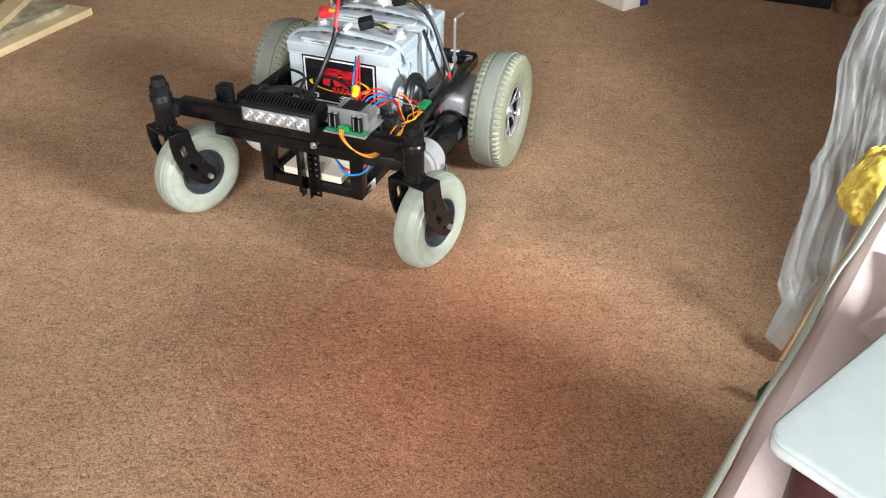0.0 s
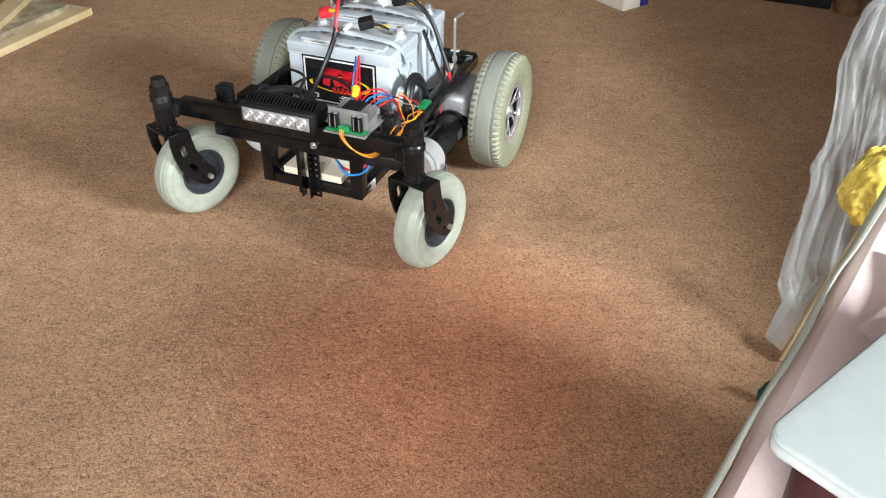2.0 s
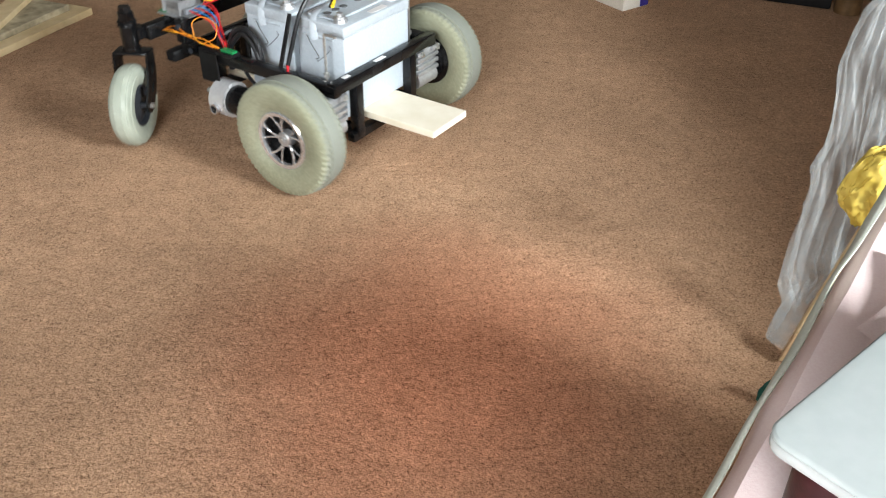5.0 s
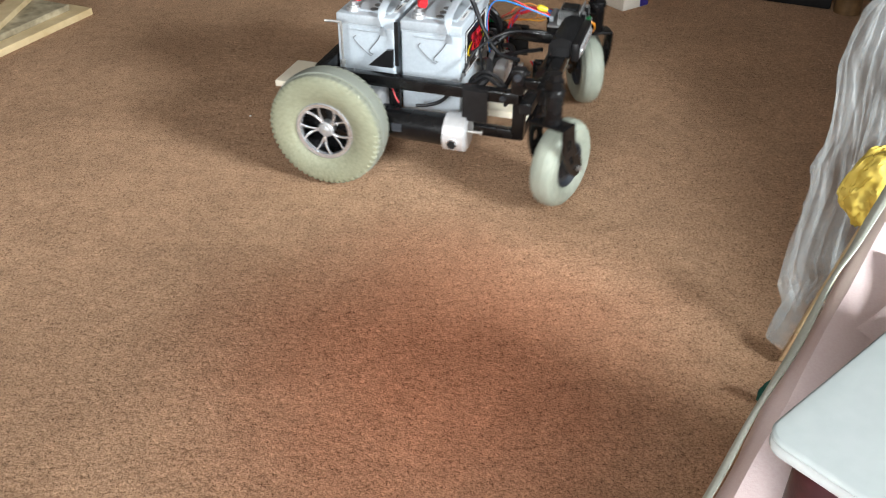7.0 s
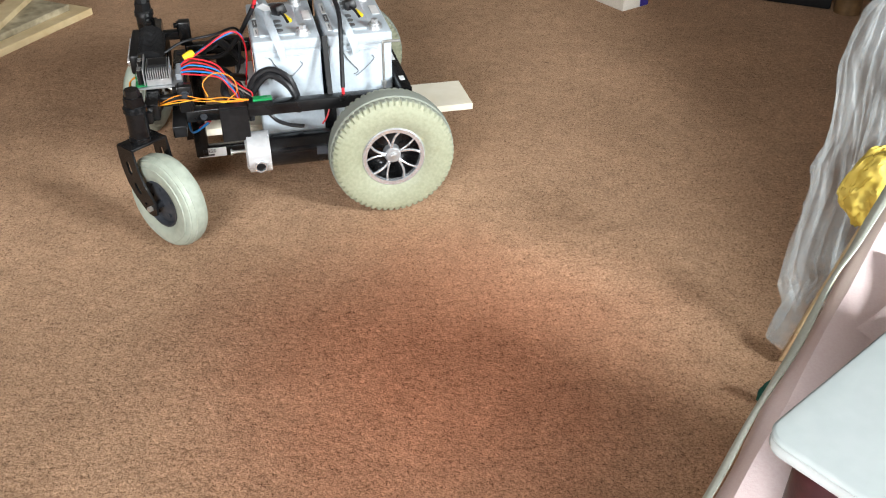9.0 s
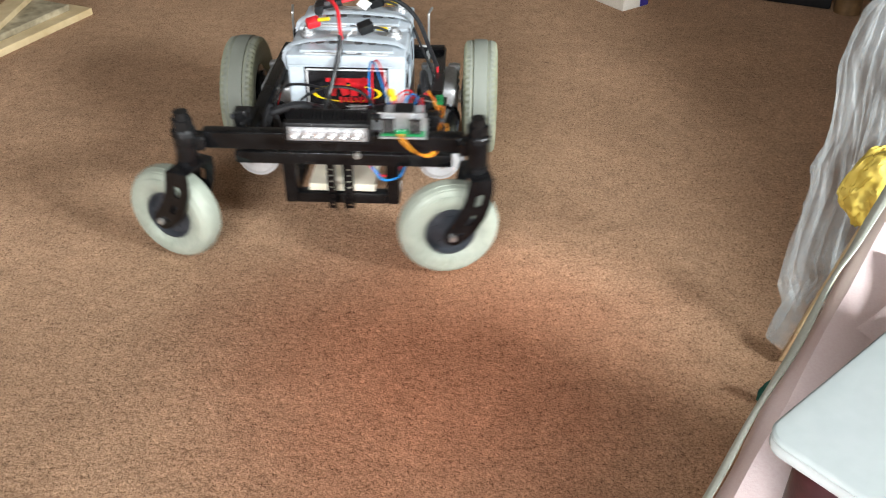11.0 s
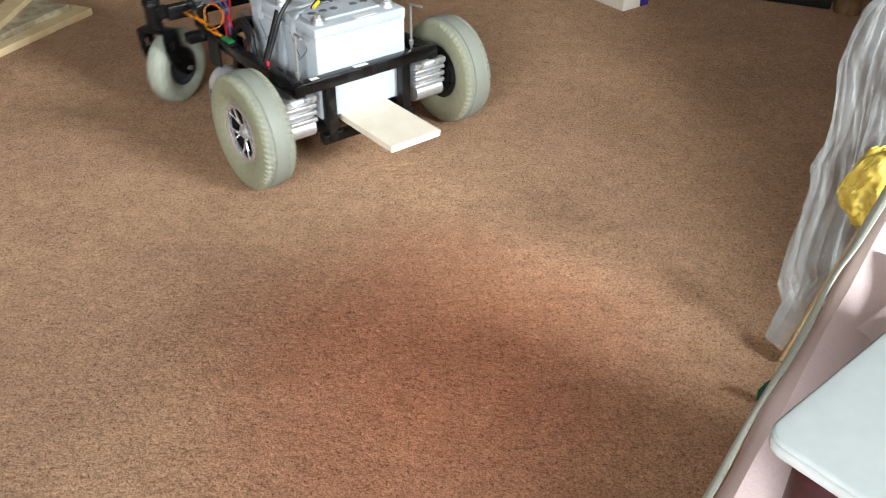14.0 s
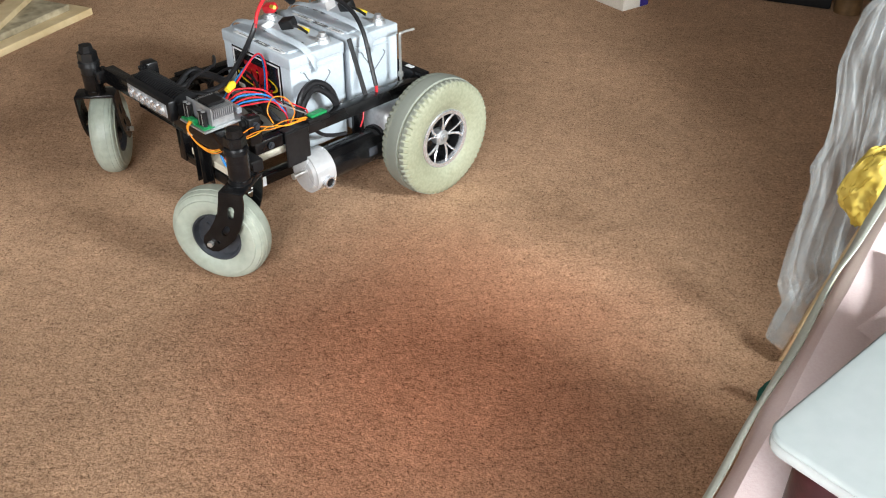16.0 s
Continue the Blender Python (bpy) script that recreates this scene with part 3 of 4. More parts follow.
def caster(s):
    """Swivelling fork with its wheel; +x of its space is where the wheel trails."""
    bm = bmesh.new()
    edge = [(-0.024, 0.259), (0.025, 0.259), (0.029, 0.236), (0.034, 0.212), (0.045, 0.188), (0.060, 0.164), (0.072, 0.150), (0.0755, 0.136), (0.071, 0.121), (0.058, 0.115),
            (0.045, 0.117), (0.028, 0.129), (0.008, 0.148), (-0.010, 0.176), (-0.020, 0.206), (-0.024, 0.236)]
    holes = [slot(0.005, 0.214, 0.018, 0.0062, radians(102)), slot(0.022, 0.170, 0.016, 0.0058, radians(124)), slot(0.041, 0.140, 0.0005, 0.0036, 0)]
    for y in (-0.0425, 0.0425):
        plate(bm, edge, holes, 0.0050, pose(0, y, 0))
    box(bm, (0, 0, 0.2575), (0.050, 0.089, 0.007), 0.0028, seg=2)
    rod(bm, (0, 0, 0.260), (0, 0, 0.2655), 0.022, seg=32)
    fork = part("caster", bm, BLACK, robot, "black steel caster fork with slotted arms", pose(PIVOT_X, PIVOT_Y * s, 0, 0, 0, 179))
    at = pose(TRAIL, 0, CASTER_Z)
    prof = [(0.052, -0.022), (0.058, -0.0265), (0.071, -0.0310), (0.085, -0.0300), (0.0862, -0.0278), (0.0885, -0.0276), (0.0955, -0.0232), (0.0966, -0.0205), (0.0982, -0.0198),
            (0.1012, -0.0130), (0.1014, -0.0104), (0.1026, -0.0096), (0.103, 0.0)]
    prof += [(r, -h) for r, h in reversed(prof[:-1])]
    prof = [(r * CASTER_R / 0.103, h) for r, h in prof]
    tyre = part("tyre", lathe(bmesh.new(), prof, 96), CASTER_RUBBER, fork, "smooth grey-green caster tyre", at)
    hub = [(0.0, -0.018), (0.014, -0.020), (0.045, -0.014), (0.050, -0.0245), (0.0535, -0.0245), (0.0535, 0.0245), (0.050, 0.0245), (0.045, 0.014), (0.014, 0.020), (0.0, 0.018)]
    bm = lathe(bmesh.new(), hub, 48, closed=False)
    rod(bm, (0, -0.039, 0), (0, 0.039, 0), 0.009, seg=20)
    for k in range(5):
        a = 2 * math.pi * k / 5
        for y in (-1, 1):
            rod(bm, (0.031 * math.cos(a), y * 0.010, 0.031 * math.sin(a)), (0.031 * math.cos(a), y * 0.0195, 0.031 * math.sin(a)), 0.0045, seg=10)
    hub = part("hub", bm, GUNMETAL, fork, "dark grey wheel hub", at)
    for y in (-1, 1):
        part("axle_bolt", rod(bmesh.new(), (TRAIL, 0.044 * y, CASTER_Z), (TRAIL, 0.053 * y, CASTER_Z), 0.0062, seg=6), STEEL, fork)
    return fork, tyre, hub


CASTER_LEFT, CASTER_RIGHT = caster(1), caster(-1)

part("plank", cube((0.0887, 0.0005, 0.1525), (0.683, 0.143, 0.017), 0.0012), PLY, robot, "pale plywood plank under the batteries")


def battery(x0, x1, front):
    """A case with lid, vent caps, posts, rope handles and labels between x0 and x1."""
    xm, w = (x0 + x1) / 2, x1 - x0
    bm = bmesh.new()
    box(bm, (xm, 0, 0.2635), (w - 0.003, 0.2545, 0.205), 0.005, seg=3)
    for s in (1, -1):
        for x in (x0 + 0.035, x1 - 0.035):
            box(bm, (x, 0.1262 * s, 0.300), (0.005, 0.002, 0.108), 0.0008)
    case = part("battery", bm, CASE, robot, "light grey plastic lead battery case")
    bm = bmesh.new()
    box(bm, (xm, 0, 0.3765), (w, 0.2585, 0.025), 0.0045, seg=3)
    box(bm, (xm, 0, 0.3635), (w - 0.001, 0.2565, 0.004), 0.0012)
    box(bm, (xm + 0.012, 0, 0.3905), (w - 0.060, 0.205, 0.006), 0.002)
    lid = part("lid", bm, LID, case, "grey battery lid")
    for s in (1, -1):
        for k in range(3):
            part("vent_cap", rod(bmesh.new(), (xm + 0.012, (0.028 + 0.030 * k) * s - 0.006, 0.393), (xm + 0.012, (0.028 + 0.030 * k) * s - 0.006, 0.3955), 0.0095, seg=24), DARK_GREY, case)
        bm = bmesh.new()
        rod(bm, (xm - 0.040, 0.098 * s, 0.388), (xm - 0.040, 0.098 * s, 0.398), 0.0185, 0.0165, seg=32)
        rod(bm, (xm - 0.040, 0.098 * s, 0.397), (xm - 0.040, 0.098 * s, 0.403), 0.0135, 0.0125, seg=24)
        rod(bm, (xm - 0.040, 0.098 * s, 0.403), (xm - 0.040, 0.098 * s, 0.411), 0.0088, 0.0082, seg=6)
        part("terminal", bm, ALU, case, "grey lead terminal post with a nut")
        # moulded hand rope lying down the side
        y = 0.1285 * s
        bm = sweep(bmesh.new(), [(xm + 0.050, y, 0.352), (xm + 0.008, y, 0.352), (xm - 0.040, y, 0.353)], 0.0024, 6, 3)
        part("handle_ridge", bm, LID, case)
        bm = sweep(bmesh.new(), [(xm + 0.044, y, 0.351), (xm + 0.037, y, 0.344), (xm + 0.033, y, 0.335), (xm + 0.020, y, 0.318), (xm + 0.008, y, 0.303), (xm + 0.010, y, 0.297), (xm + 0.018, y, 0.294)], 0.0012, 6, 3)
        part("handle_rope", bm, DARK_GREY, case, "thin grey carrying rope folded on the side")
        bm = sweep(bmesh.new(), [(xm + 0.014, y, 0.290), (xm + 0.008, y, 0.292), (xm - 0.008, y, 0.305), (xm - 0.026, y, 0.322), (xm - 0.031, y, 0.330), (xm - 0.026, y, 0.337)], 0.0014, 6, 3)
        part("handle_rope", bm, MID_GREY, case, "thin grey carrying rope folded on the side")
    # flat carrying strap over the lid
    pts = [(xm + 0.046, -0.132, 0.345), (xm + 0.046, -0.134, 0.372), (xm + 0.040, -0.115, 0.402), (xm + 0.034, -0.03, 0.412), (xm + 0.032, 0.05, 0.408),
           (xm + 0.026, 0.110, 0.399), (xm + 0.016, 0.1335, 0.374), (xm + 0.010, 0.1325, 0.345)]
    part("carrying_strap", strand(pts, 0.0095, 10, 5, 0.14), LID, case, "flat grey carrying strap")
    for y, sy, mat in ((-0.055, 0.070, PAPER), (0.012, 0.045, DARK_GREY), (0.068, 0.050, PAPER)):
        sheet = part("lid_label", cube((x1 - 0.019, y, 0.3896), (0.022, sy, 0.0012)), mat, case)
        bm = bmesh.new()
        for k in range(3):
            box(bm, (x1 - 0.025 + 0.006 * k, y, 0.3904), (0.0022, sy * (0.8 - 0.15 * k), 0.0006))
        part("print_bars", bm, DARK_GREY if mat is PAPER else PAPER, case)
    part("lid_label", cube((x0 + 0.016, -0.02, 0.3896), (0.018, 0.060, 0.0012)), PAPER, case)
    if front:
        x = x1 - 0.0012
        part("label_panel", cube((x, 0, 0.307), (0.003, 0.183, 0.112), 0.0006), INK, case, "black label with red, yellow and white printing")
        bm = bmesh.new()
        for c, sz in (((x + 0.0019, 0, 0.3575), (0.001, 0.175, 0.0035)), ((x + 0.0019, 0.0858, 0.307), (0.001, 0.0035, 0.1045)), ((x + 0.0019, -0.0858, 0.307), (0.001, 0.0035, 0.1045)),
                      ((x + 0.0019, 0, 0.2565), (0.001, 0.175, 0.0035))):
            box(bm, c, sz)
        box(bm, (x + 0.0019, -0.067, 0.269), (0.001, 0.024, 0.011))
        for k in range(4):
            box(bm, (x + 0.0019, 0.028, 0.264 + 0.0035 * k), (0.001, 0.062 - 0.012 * (k % 2), 0.0014))
        part("print_white", bm, PAPER, case)
        bm = bmesh.new()
        ring = [(0.076, -0.0004), (0.085, -0.0004), (0.085, 0.0004), (0.076, 0.0004)]
        turn = Matrix.Translation((x + 0.0024, 0, 0.303)) @ pose(0, 0, 0, 0, 0, -90) @ Matrix.Diagonal((0.90, 1, 0.24, 1))
        lathe(bm, ring, 64, m=turn)
        part("print_yellow", bm, YELLOW_INK, case)
        bm = bmesh.new()
        for y, z, sy, sz, tilt in ((-0.030, 0.318, 0.018, 0.042, -12), (-0.008, 0.318, 0.018, 0.040, 18), (0.016, 0.318, 0.016, 0.042, 0), (0.034, 0.325, 0.016, 0.032, -38),
                                   (0.036, 0.309, 0.016, 0.032, 38), (0.002, 0.334, 0.094, 0.010, 0)):
            box(bm, (x + 0.0030, y, z), (0.001, sy, sz), turn=Euler((radians(tilt), 0, 0)).to_matrix())
        for k in range(7):
            box(bm, (x + 0.0030, -0.014 + 0.011 * k, 0.288), (0.001, 0.0075, 0.014 - 0.003 * (k % 2)))
        part("print_red", bm, RED_INK, case)
    return case


battery(0.124, 0.276, True)
battery(-0.040, 0.110, False)
# black board standing between the batteries, and its wedge at the right rail
part("divider_strap", cube((0.117, 0.1615, 0.335), (0.012, 0.004, 0.130), 0.001, Euler((radians(22), 0, 0)).to_matrix()), BLACK_RUBBER, robot, "black strap between the batteries")
bm = bmesh.new()
plate(bm, [(-0.042, 0.276), (0.020, 0.276), (0.020, 0.320), (0.004, 0.318)], [], 0.010, pose(0.092, -0.150, 0))
part("rubber_wedge", bm, BLACK_RUBBER, robot)
part("divider_strap", cube((0.117, -0.1375, 0.33), (0.010, 0.004, 0.110), 0.001), BLACK_RUBBER, robot, "black strap between the batteries")


def headlight():
    """Work light with six lamps, finned back and bracket."""
    bm = bmesh.new()
    box(bm, (0.536, -0.002, 0.341), (0.020, 0.170, 0.046), 0.006, seg=2)
    box(bm, (0.502, -0.002, 0.338), (0.052, 0.160, 0.034), 0.005)
    box(bm, (0.505, 0.000, 0.322), (0.024, 0.050, 0.020), 0.002)
    body = part("light_bar", bm, BLACK_RUBBER, robot, "black finned work light bar with six clear lamps")
    prof = [(-0.032, -0.020), (0.028, -0.020), (0.028, 0.004), (0.021, 0.013), (0.008, 0.019), (-0.008, 0.019), (-0.023, 0.012), (-0.032, -0.002)]
    for k in range(21):
        part("cooling_fin", plate(bmesh.new(), prof, [], 0.0026, pose(0.505, -0.080 + 0.0078 * k, 0.352)), BLACK_RUBBER, body)
    part("reflector", cube((0.5468, -0.002, 0.341), (0.0016, 0.152, 0.029), 0.0005), ALU, body, "silver reflector tray")
    for k in range(6):
        y = -0.062 + 0.024 * k
        cup = [(0.0108, 0.0), (0.0108, 0.0040), (0.0090, 0.0046), (0.0050, 0.0012), (0.0, 0.0010), (0.0, 0.0)]
        part("lamp", lathe(bmesh.new(), cup, 20, closed=False, m=Matrix.Translation((0.5476, y, 0.341)) @ pose(0, 0, 0, 0, 0, -90)), POLISHED, body, "small round clear lamp")
        part("lamp_chip", rod(bmesh.new(), (0.5486, y, 0.341), (0.5502, y, 0.341), 0.0032, seg=12), PAPER, body)
    part("bolt", bolt(bmesh.new(), (0.486, 0.045, 0.262), (1, 0, 0), 0.005, 0.006), STEEL, robot)
    part("wing_bolt", rod(bmesh.new(), (0.4670, 0.045, 0.258), (0.4790, 0.047, 0.270), 0.003, seg=8), STEEL, robot)
    return body


headlight()


def controller():
    """Motor controller: board, finned heat sink, fan, capacitors, terminals."""
    board = part("controller_board", cube((0.484, 0.143, 0.3285), (0.100, 0.092, 0.004), 0.001), ALU, robot, "motor controller on a silver base plate")
    part("circuit_board", cube((0.520, 0.143, 0.3335), (0.024, 0.084, 0.002)), GREEN, board)
    part("heat_sink", cube((0.483, 0.143, 0.338), (0.052, 0.074, 0.014), 0.001), ALU, board)
    for k in range(11):
        part("fin", cube((0.4595 + 0.0047 * k, 0.143, 0.353), (0.0016, 0.074, 0.024)), ALU, board)
    bm = bmesh.new()
    box(bm, (0.483, 0.143, 0.368), (0.040, 0.040, 0.007), 0.002)
    part("fan", bm, BLACK_RUBBER, board, "small black cooling fan")
    for y in (0.108, 0.120, 0.160, 0.172):
        cap = bmesh.new()
        rod(cap, (0.521, y, 0.335), (0.521, y, 0.366), 0.0055, seg=20)
        part("capacitor", cap, BLACK_RUBBER, board, "black capacitor")
        part("capacitor_top", rod(bmesh.new(), (0.521, y, 0.366), (0.521, y, 0.3668), 0.0048, seg=16), ALU, board)
        part("capacitor_stripe", cube((0.5262, y + 0.001, 0.350), (0.0014, 0.0016, 0.026)), ALU, board)
    part("side_plate", cube((0.512, 0.143, 0.354), (0.0018, 0.086, 0.038)), ALU, board, "silver side plate")
    part("terminal_block", cube((0.528, 0.140, 0.339), (0.010, 0.022, 0.010), 0.001), GREEN, board, "green terminal block")
    part("power_terminals", cube((0.441, 0.143, 0.343), (0.012, 0.066, 0.014), 0.002), MID_GREY, board)
    return board


controller()
# receiver with a green board on the left rail, and its black tray
part("receiver_tray", cube((0.275, 0.203, 0.2810), (0.056, 0.032, 0.010), 0.002), BLACK_RUBBER, robot)
part("receiver", cube((0.270, 0.203, 0.2885), (0.042, 0.018, 0.006), 0.001), GREEN, robot, "small green circuit board receiver")


def wires():
    def wire(name, mat, r, pts, label=""):
        return part(name, strand(pts, r, 8, 6), mat, robot, label)
    for d, e in ((0.0, 0.0), (0.012, 0.004)):
        wire("cable_loop", CABLE, 0.0072, [(0.303 - d * 0.4, 0.170 + e, 0.225), (0.299 - d * 0.5, 0.172 + e, 0.280), (0.281 - d * 0.6, 0.168 + e, 0.322 - d), (0.245 + 0.6 * e, 0.166 + e, 0.339 - d),
                                           (0.208 + d * 0.6, 0.168 + e, 0.318 - d), (0.192 + d * 0.5, 0.172 + e, 0.280), (0.188, 0.170 + e, 0.235)], "black cable looped beside the battery")
    for d, e in ((0.0, 0.0), (0.008, 0.006), (0.014, -0.003)):
        wire("cable_loop", CABLE, 0.0048, [(0.392, -0.140 - e, 0.215), (0.396 - 0.4 * d, -0.160 - e, 0.262), (0.378 - 0.6 * d, -0.162 - e, 0.286 - d), (0.344, -0.160 - e, 0.300 - d),
                                           (0.314 + 0.6 * d, -0.158 - e, 0.280 - d), (0.306 + 0.5 * d, -0.155 - e, 0.255), (0.312, -0.150 - e, 0.215)], "black cable looped beside the battery")
    wire("loose_cable", CABLE, 0.0065, [(0.295, 0.110, 0.200), (0.320, 0.090, 0.262), (0.360, 0.040, 0.285), (0.385, -0.030, 0.268), (0.375, -0.090, 0.230)], "thick black cable")
    wire("loose_cable", CABLE, 0.0050, [(0.292, 0.020, 0.205), (0.335, 0.000, 0.270), (0.395, -0.020, 0.300), (0.450, -0.030, 0.318)], "black cable")
    wire("battery_cable", CABLE, 0.0052, [(0.088, 0.190, 0.290), (0.085, 0.172, 0.335), (0.080, 0.145, 0.400), (0.078, 0.105, 0.440), (0.085, 0.045, 0.462), (0.095, 0.000, 0.468)], "black battery cable")
    wire("cable_end", RED, 0.0036, [(0.088, 0.192, 0.272), (0.088, 0.191, 0.282), (0.088, 0.190, 0.293)])
    wire("red_lead", RED, 0.0040, [(0.100, 0.045, 0.463), (0.110, 0.010, 0.460), (0.118, -0.030, 0.452)])
    wire("cable_plug", CABLE, 0.0095, [(0.115, -0.025, 0.453), (0.120, -0.055, 0.448), (0.124, -0.075, 0.444)])
    wire("red_lead", RED, 0.0042, [(0.150, -0.055, 0.470), (0.190, -0.035, 0.480), (0.226, -0.018, 0.472), (0.250, -0.012, 0.448), (0.262, -0.008, 0.420)])
    wire("lamp_cable", CABLE, 0.0056, [(0.258, -0.010, 0.428), (0.275, -0.012, 0.398), (0.305, -0.026, 0.345), (0.345, -0.040, 0.300), (0.400, -0.050, 0.292)], "black cable to the light bar")
    wire("cable_plug", CABLE, 0.0105, [(0.105, -0.080, 0.425), (0.140, -0.070, 0.455), (0.165, -0.050, 0.470)])
    wire("thin_cable", CABLE, 0.0033, [(0.330, -0.120, 0.268), (0.318, -0.100, 0.298), (0.305, -0.070, 0.318), (0.303, -0.020, 0.330), (0.305, 0.030, 0.322), (0.315, 0.060, 0.295), (0.330, 0.070, 0.260)])
    wire("thin_cable", CABLE, 0.0030, [(0.475, 0.020, 0.340), (0.430, -0.010, 0.352), (0.360, -0.040, 0.352), (0.310, -0.120, 0.335), (0.290, -0.160, 0.290)])
    for mat, d in ((RED, 0.0), (BLUE, 0.007)):
        wire("motor_lead", mat, 0.0020, [(0.440, 0.120 - d, 0.346), (0.390, 0.100 - d, 0.368), (0.330, 0.078 - d, 0.398 - d), (0.300, 0.064 - d, 0.385), (0.290, 0.058 - d, 0.340), (0.300, 0.060 - d, 0.260)])
    for k, (mat, hump, drift) in enumerate(((RED, 0.006, 0.004), (RED, 0.000, -0.003), (BLUE, -0.002, 0.003), (RED, -0.007, -0.004), (BLUE, -0.009, 0.002), (RED, -0.012, 0.005))):
        dy = 0.009 * k
        wire("motor_lead", mat, 0.0018, [(0.438, 0.120 + dy, 0.346), (0.410 + drift, 0.124 + dy, 0.357 + hump), (0.365 - drift, 0.138 + 0.6 * dy + drift, 0.346 + hump), (0.334 + drift, 0.158 + 0.3 * dy, 0.318 + 0.6 * hump),
                                         (0.322 + 0.6 * drift, 0.166 + drift, 0.284), (0.320, 0.160, 0.230)])
    for k in range(3):
        wire("motor_lead", (STEEL, CABLE, RED)[k], 0.0015, [(0.352 - 0.01 * k, 0.150 + 0.012 * k, 0.332), (0.332 - 0.01 * k, 0.172 + 0.008 * k, 0.316), (0.308 - 0.008 * k, 0.186 + 0.004 * k, 0.302), (0.290, 0.196, 0.292)])
    for k in range(3):
        d = 0.0042 * k
        sag = (0.006, -0.004, 0.001)[k]
        wire("signal_wire", (ORANGE, AMBER, ORANGE)[k], 0.0012, [(0.532, 0.133 + d, 0.338), (0.545 + 0.3 * d, 0.142 + d, 0.328), (0.542, 0.162 + d, 0.306 - 0.5 * d), (0.526, 0.190 + d, 0.290 - 0.5 * d),
                                         (0.495, 0.208 + d, 0.298), (0.445, 0.219 + d - sag, 0.312 + sag), (0.395, 0.210 + sag, 0.306 - d), (0.355, 0.208 + d - sag, 0.296 + 0.5 * sag), (0.320, 0.206 + d, 0.294), (0.300, 0.204 + 0.5 * d, 0.290)], "thin orange signal wire")
    wire("signal_wire", ORANGE, 0.0013, [(0.385, 0.206, 0.305), (0.392, 0.200, 0.335), (0.365, 0.186, 0.350), (0.330, 0.180, 0.335), (0.322, 0.196, 0.308), (0.345, 0.212, 0.294), (0.310, 0.216, 0.292)], "thin orange signal wire")
    wire("motor_lead", RED, 0.0028, [(0.436, 0.060, 0.215), (0.430, 0.085, 0.185), (0.420, 0.120, 0.190), (0.390, 0.135, 0.215)])
    wire("motor_lead", BLUE, 0.0028, [(0.440, 0.068, 0.212), (0.440, 0.092, 0.180), (0.428, 0.128, 0.186), (0.395, 0.140, 0.212)])
    for s in (1, -1):
        wire("motor_cable", CABLE, 0.0045, [(0.262, 0.168 * s, 0.246), (0.252, 0.172 * s, 0.228), (0.235, 0.176 * s, 0.214), (0.210, 0.182 * s, 0.206), (0.182, 0.190 * s, 0.204)])
        wire("motor_lead", RED, 0.0018, [(0.120, 0.180 * s, 0.240), (0.128, 0.186 * s, 0.220), (0.140, 0.190 * s, 0.205)])
        wire("loose_cable", CABLE, 0.0090, [(0.300, -0.05 * s, 0.275), (0.335, -0.10 * s, 0.300), (0.350, -0.15 * s, 0.290), (0.330, -0.175 * s, 0.262)], "thick black cable")
    bm = rod(bmesh.new(), (0.428, 0.117, 0.363), (0.410, 0.110, 0.369), 0.0068, 0.0086, 16)
    rod(bm, (0.4105, 0.1102, 0.3688), (0.4050, 0.1081, 0.3706), 0.0086, 0.0058, 16)
    part("wire_cap", bm, YELLOW, robot, "yellow twist wire cap")
    # connectors, boots and tags on the battery tops
    for c, turn in (((0.206, 0.038, 0.428), 25), ((0.044, 0.046, 0.430), 10)):
        part("cable_plug", cube(c, (0.026, 0.034, 0.022), 0.004, Euler((0.25, 0.2, radians(turn))).to_matrix(), 2), BLACK_RUBBER, robot, "black plug lying on the battery")
        part("wire_tip", rod(bmesh.new(), (c[0] - 0.010, c[1] + 0.024, c[2] - 0.006), (c[0] - 0.022, c[1] + 0.045, c[2] - 0.012), 0.0045, seg=12), YELLOW, robot)
        wire("plug_lead", CABLE, 0.0032, [(c[0] + 0.002, c[1] + 0.014, c[2]), (c[0] - 0.008, c[1] + 0.028, c[2] - 0.004), (c[0] - 0.016, c[1] + 0.048, c[2] - 0.014)])
    for x in (0.160, -0.005):
        bm = bmesh.new()
        box(bm, (x + 0.006, -0.084, 0.422), (0.024, 0.032, 0.020), 0.006, Euler((0.2, 0.3, 0.4)).to_matrix(), 2)
        part("terminal_boot", bm, RED, robot, "red rubber terminal boot")
        part("wire_tip", rod(bmesh.new(), (x + 0.012, -0.070, 0.430), (x + 0.020, -0.045, 0.436), 0.0044, seg=12), YELLOW, robot)
    for c, turn in (((0.236, 0.008, 0.424), (40, -35, 20)), ((0.070, 0.020, 0.432), (30, 20, 60))):
        tag = part("paper_tag", cube(c, (0.028, 0.024, 0.0012), 0, Euler([radians(a) for a in turn]).to_matrix()), PAPER, robot, "small white paper tag")


wires()

# ---- things round the robot ----
def cloth_grid(nx, ny, place, thick=0.003):
    """A closed thin sheet from a place(u, v) over the unit square."""
    bm = bmesh.new()
    top = [[bm.verts.new(place(i / nx, j / ny)) for i in range(nx + 1)] for j in range(ny + 1)]
    for j in range(ny):
        for i in range(nx):
            bm.faces.new((top[j][i], top[j][i + 1], top[j + 1][i + 1], top[j + 1][i]))
    bmesh.ops.recalc_face_normals(bm, faces=bm.faces)
    bmesh.ops.solidify(bm, geom=bm.faces[:], thickness=thick)
    return bm


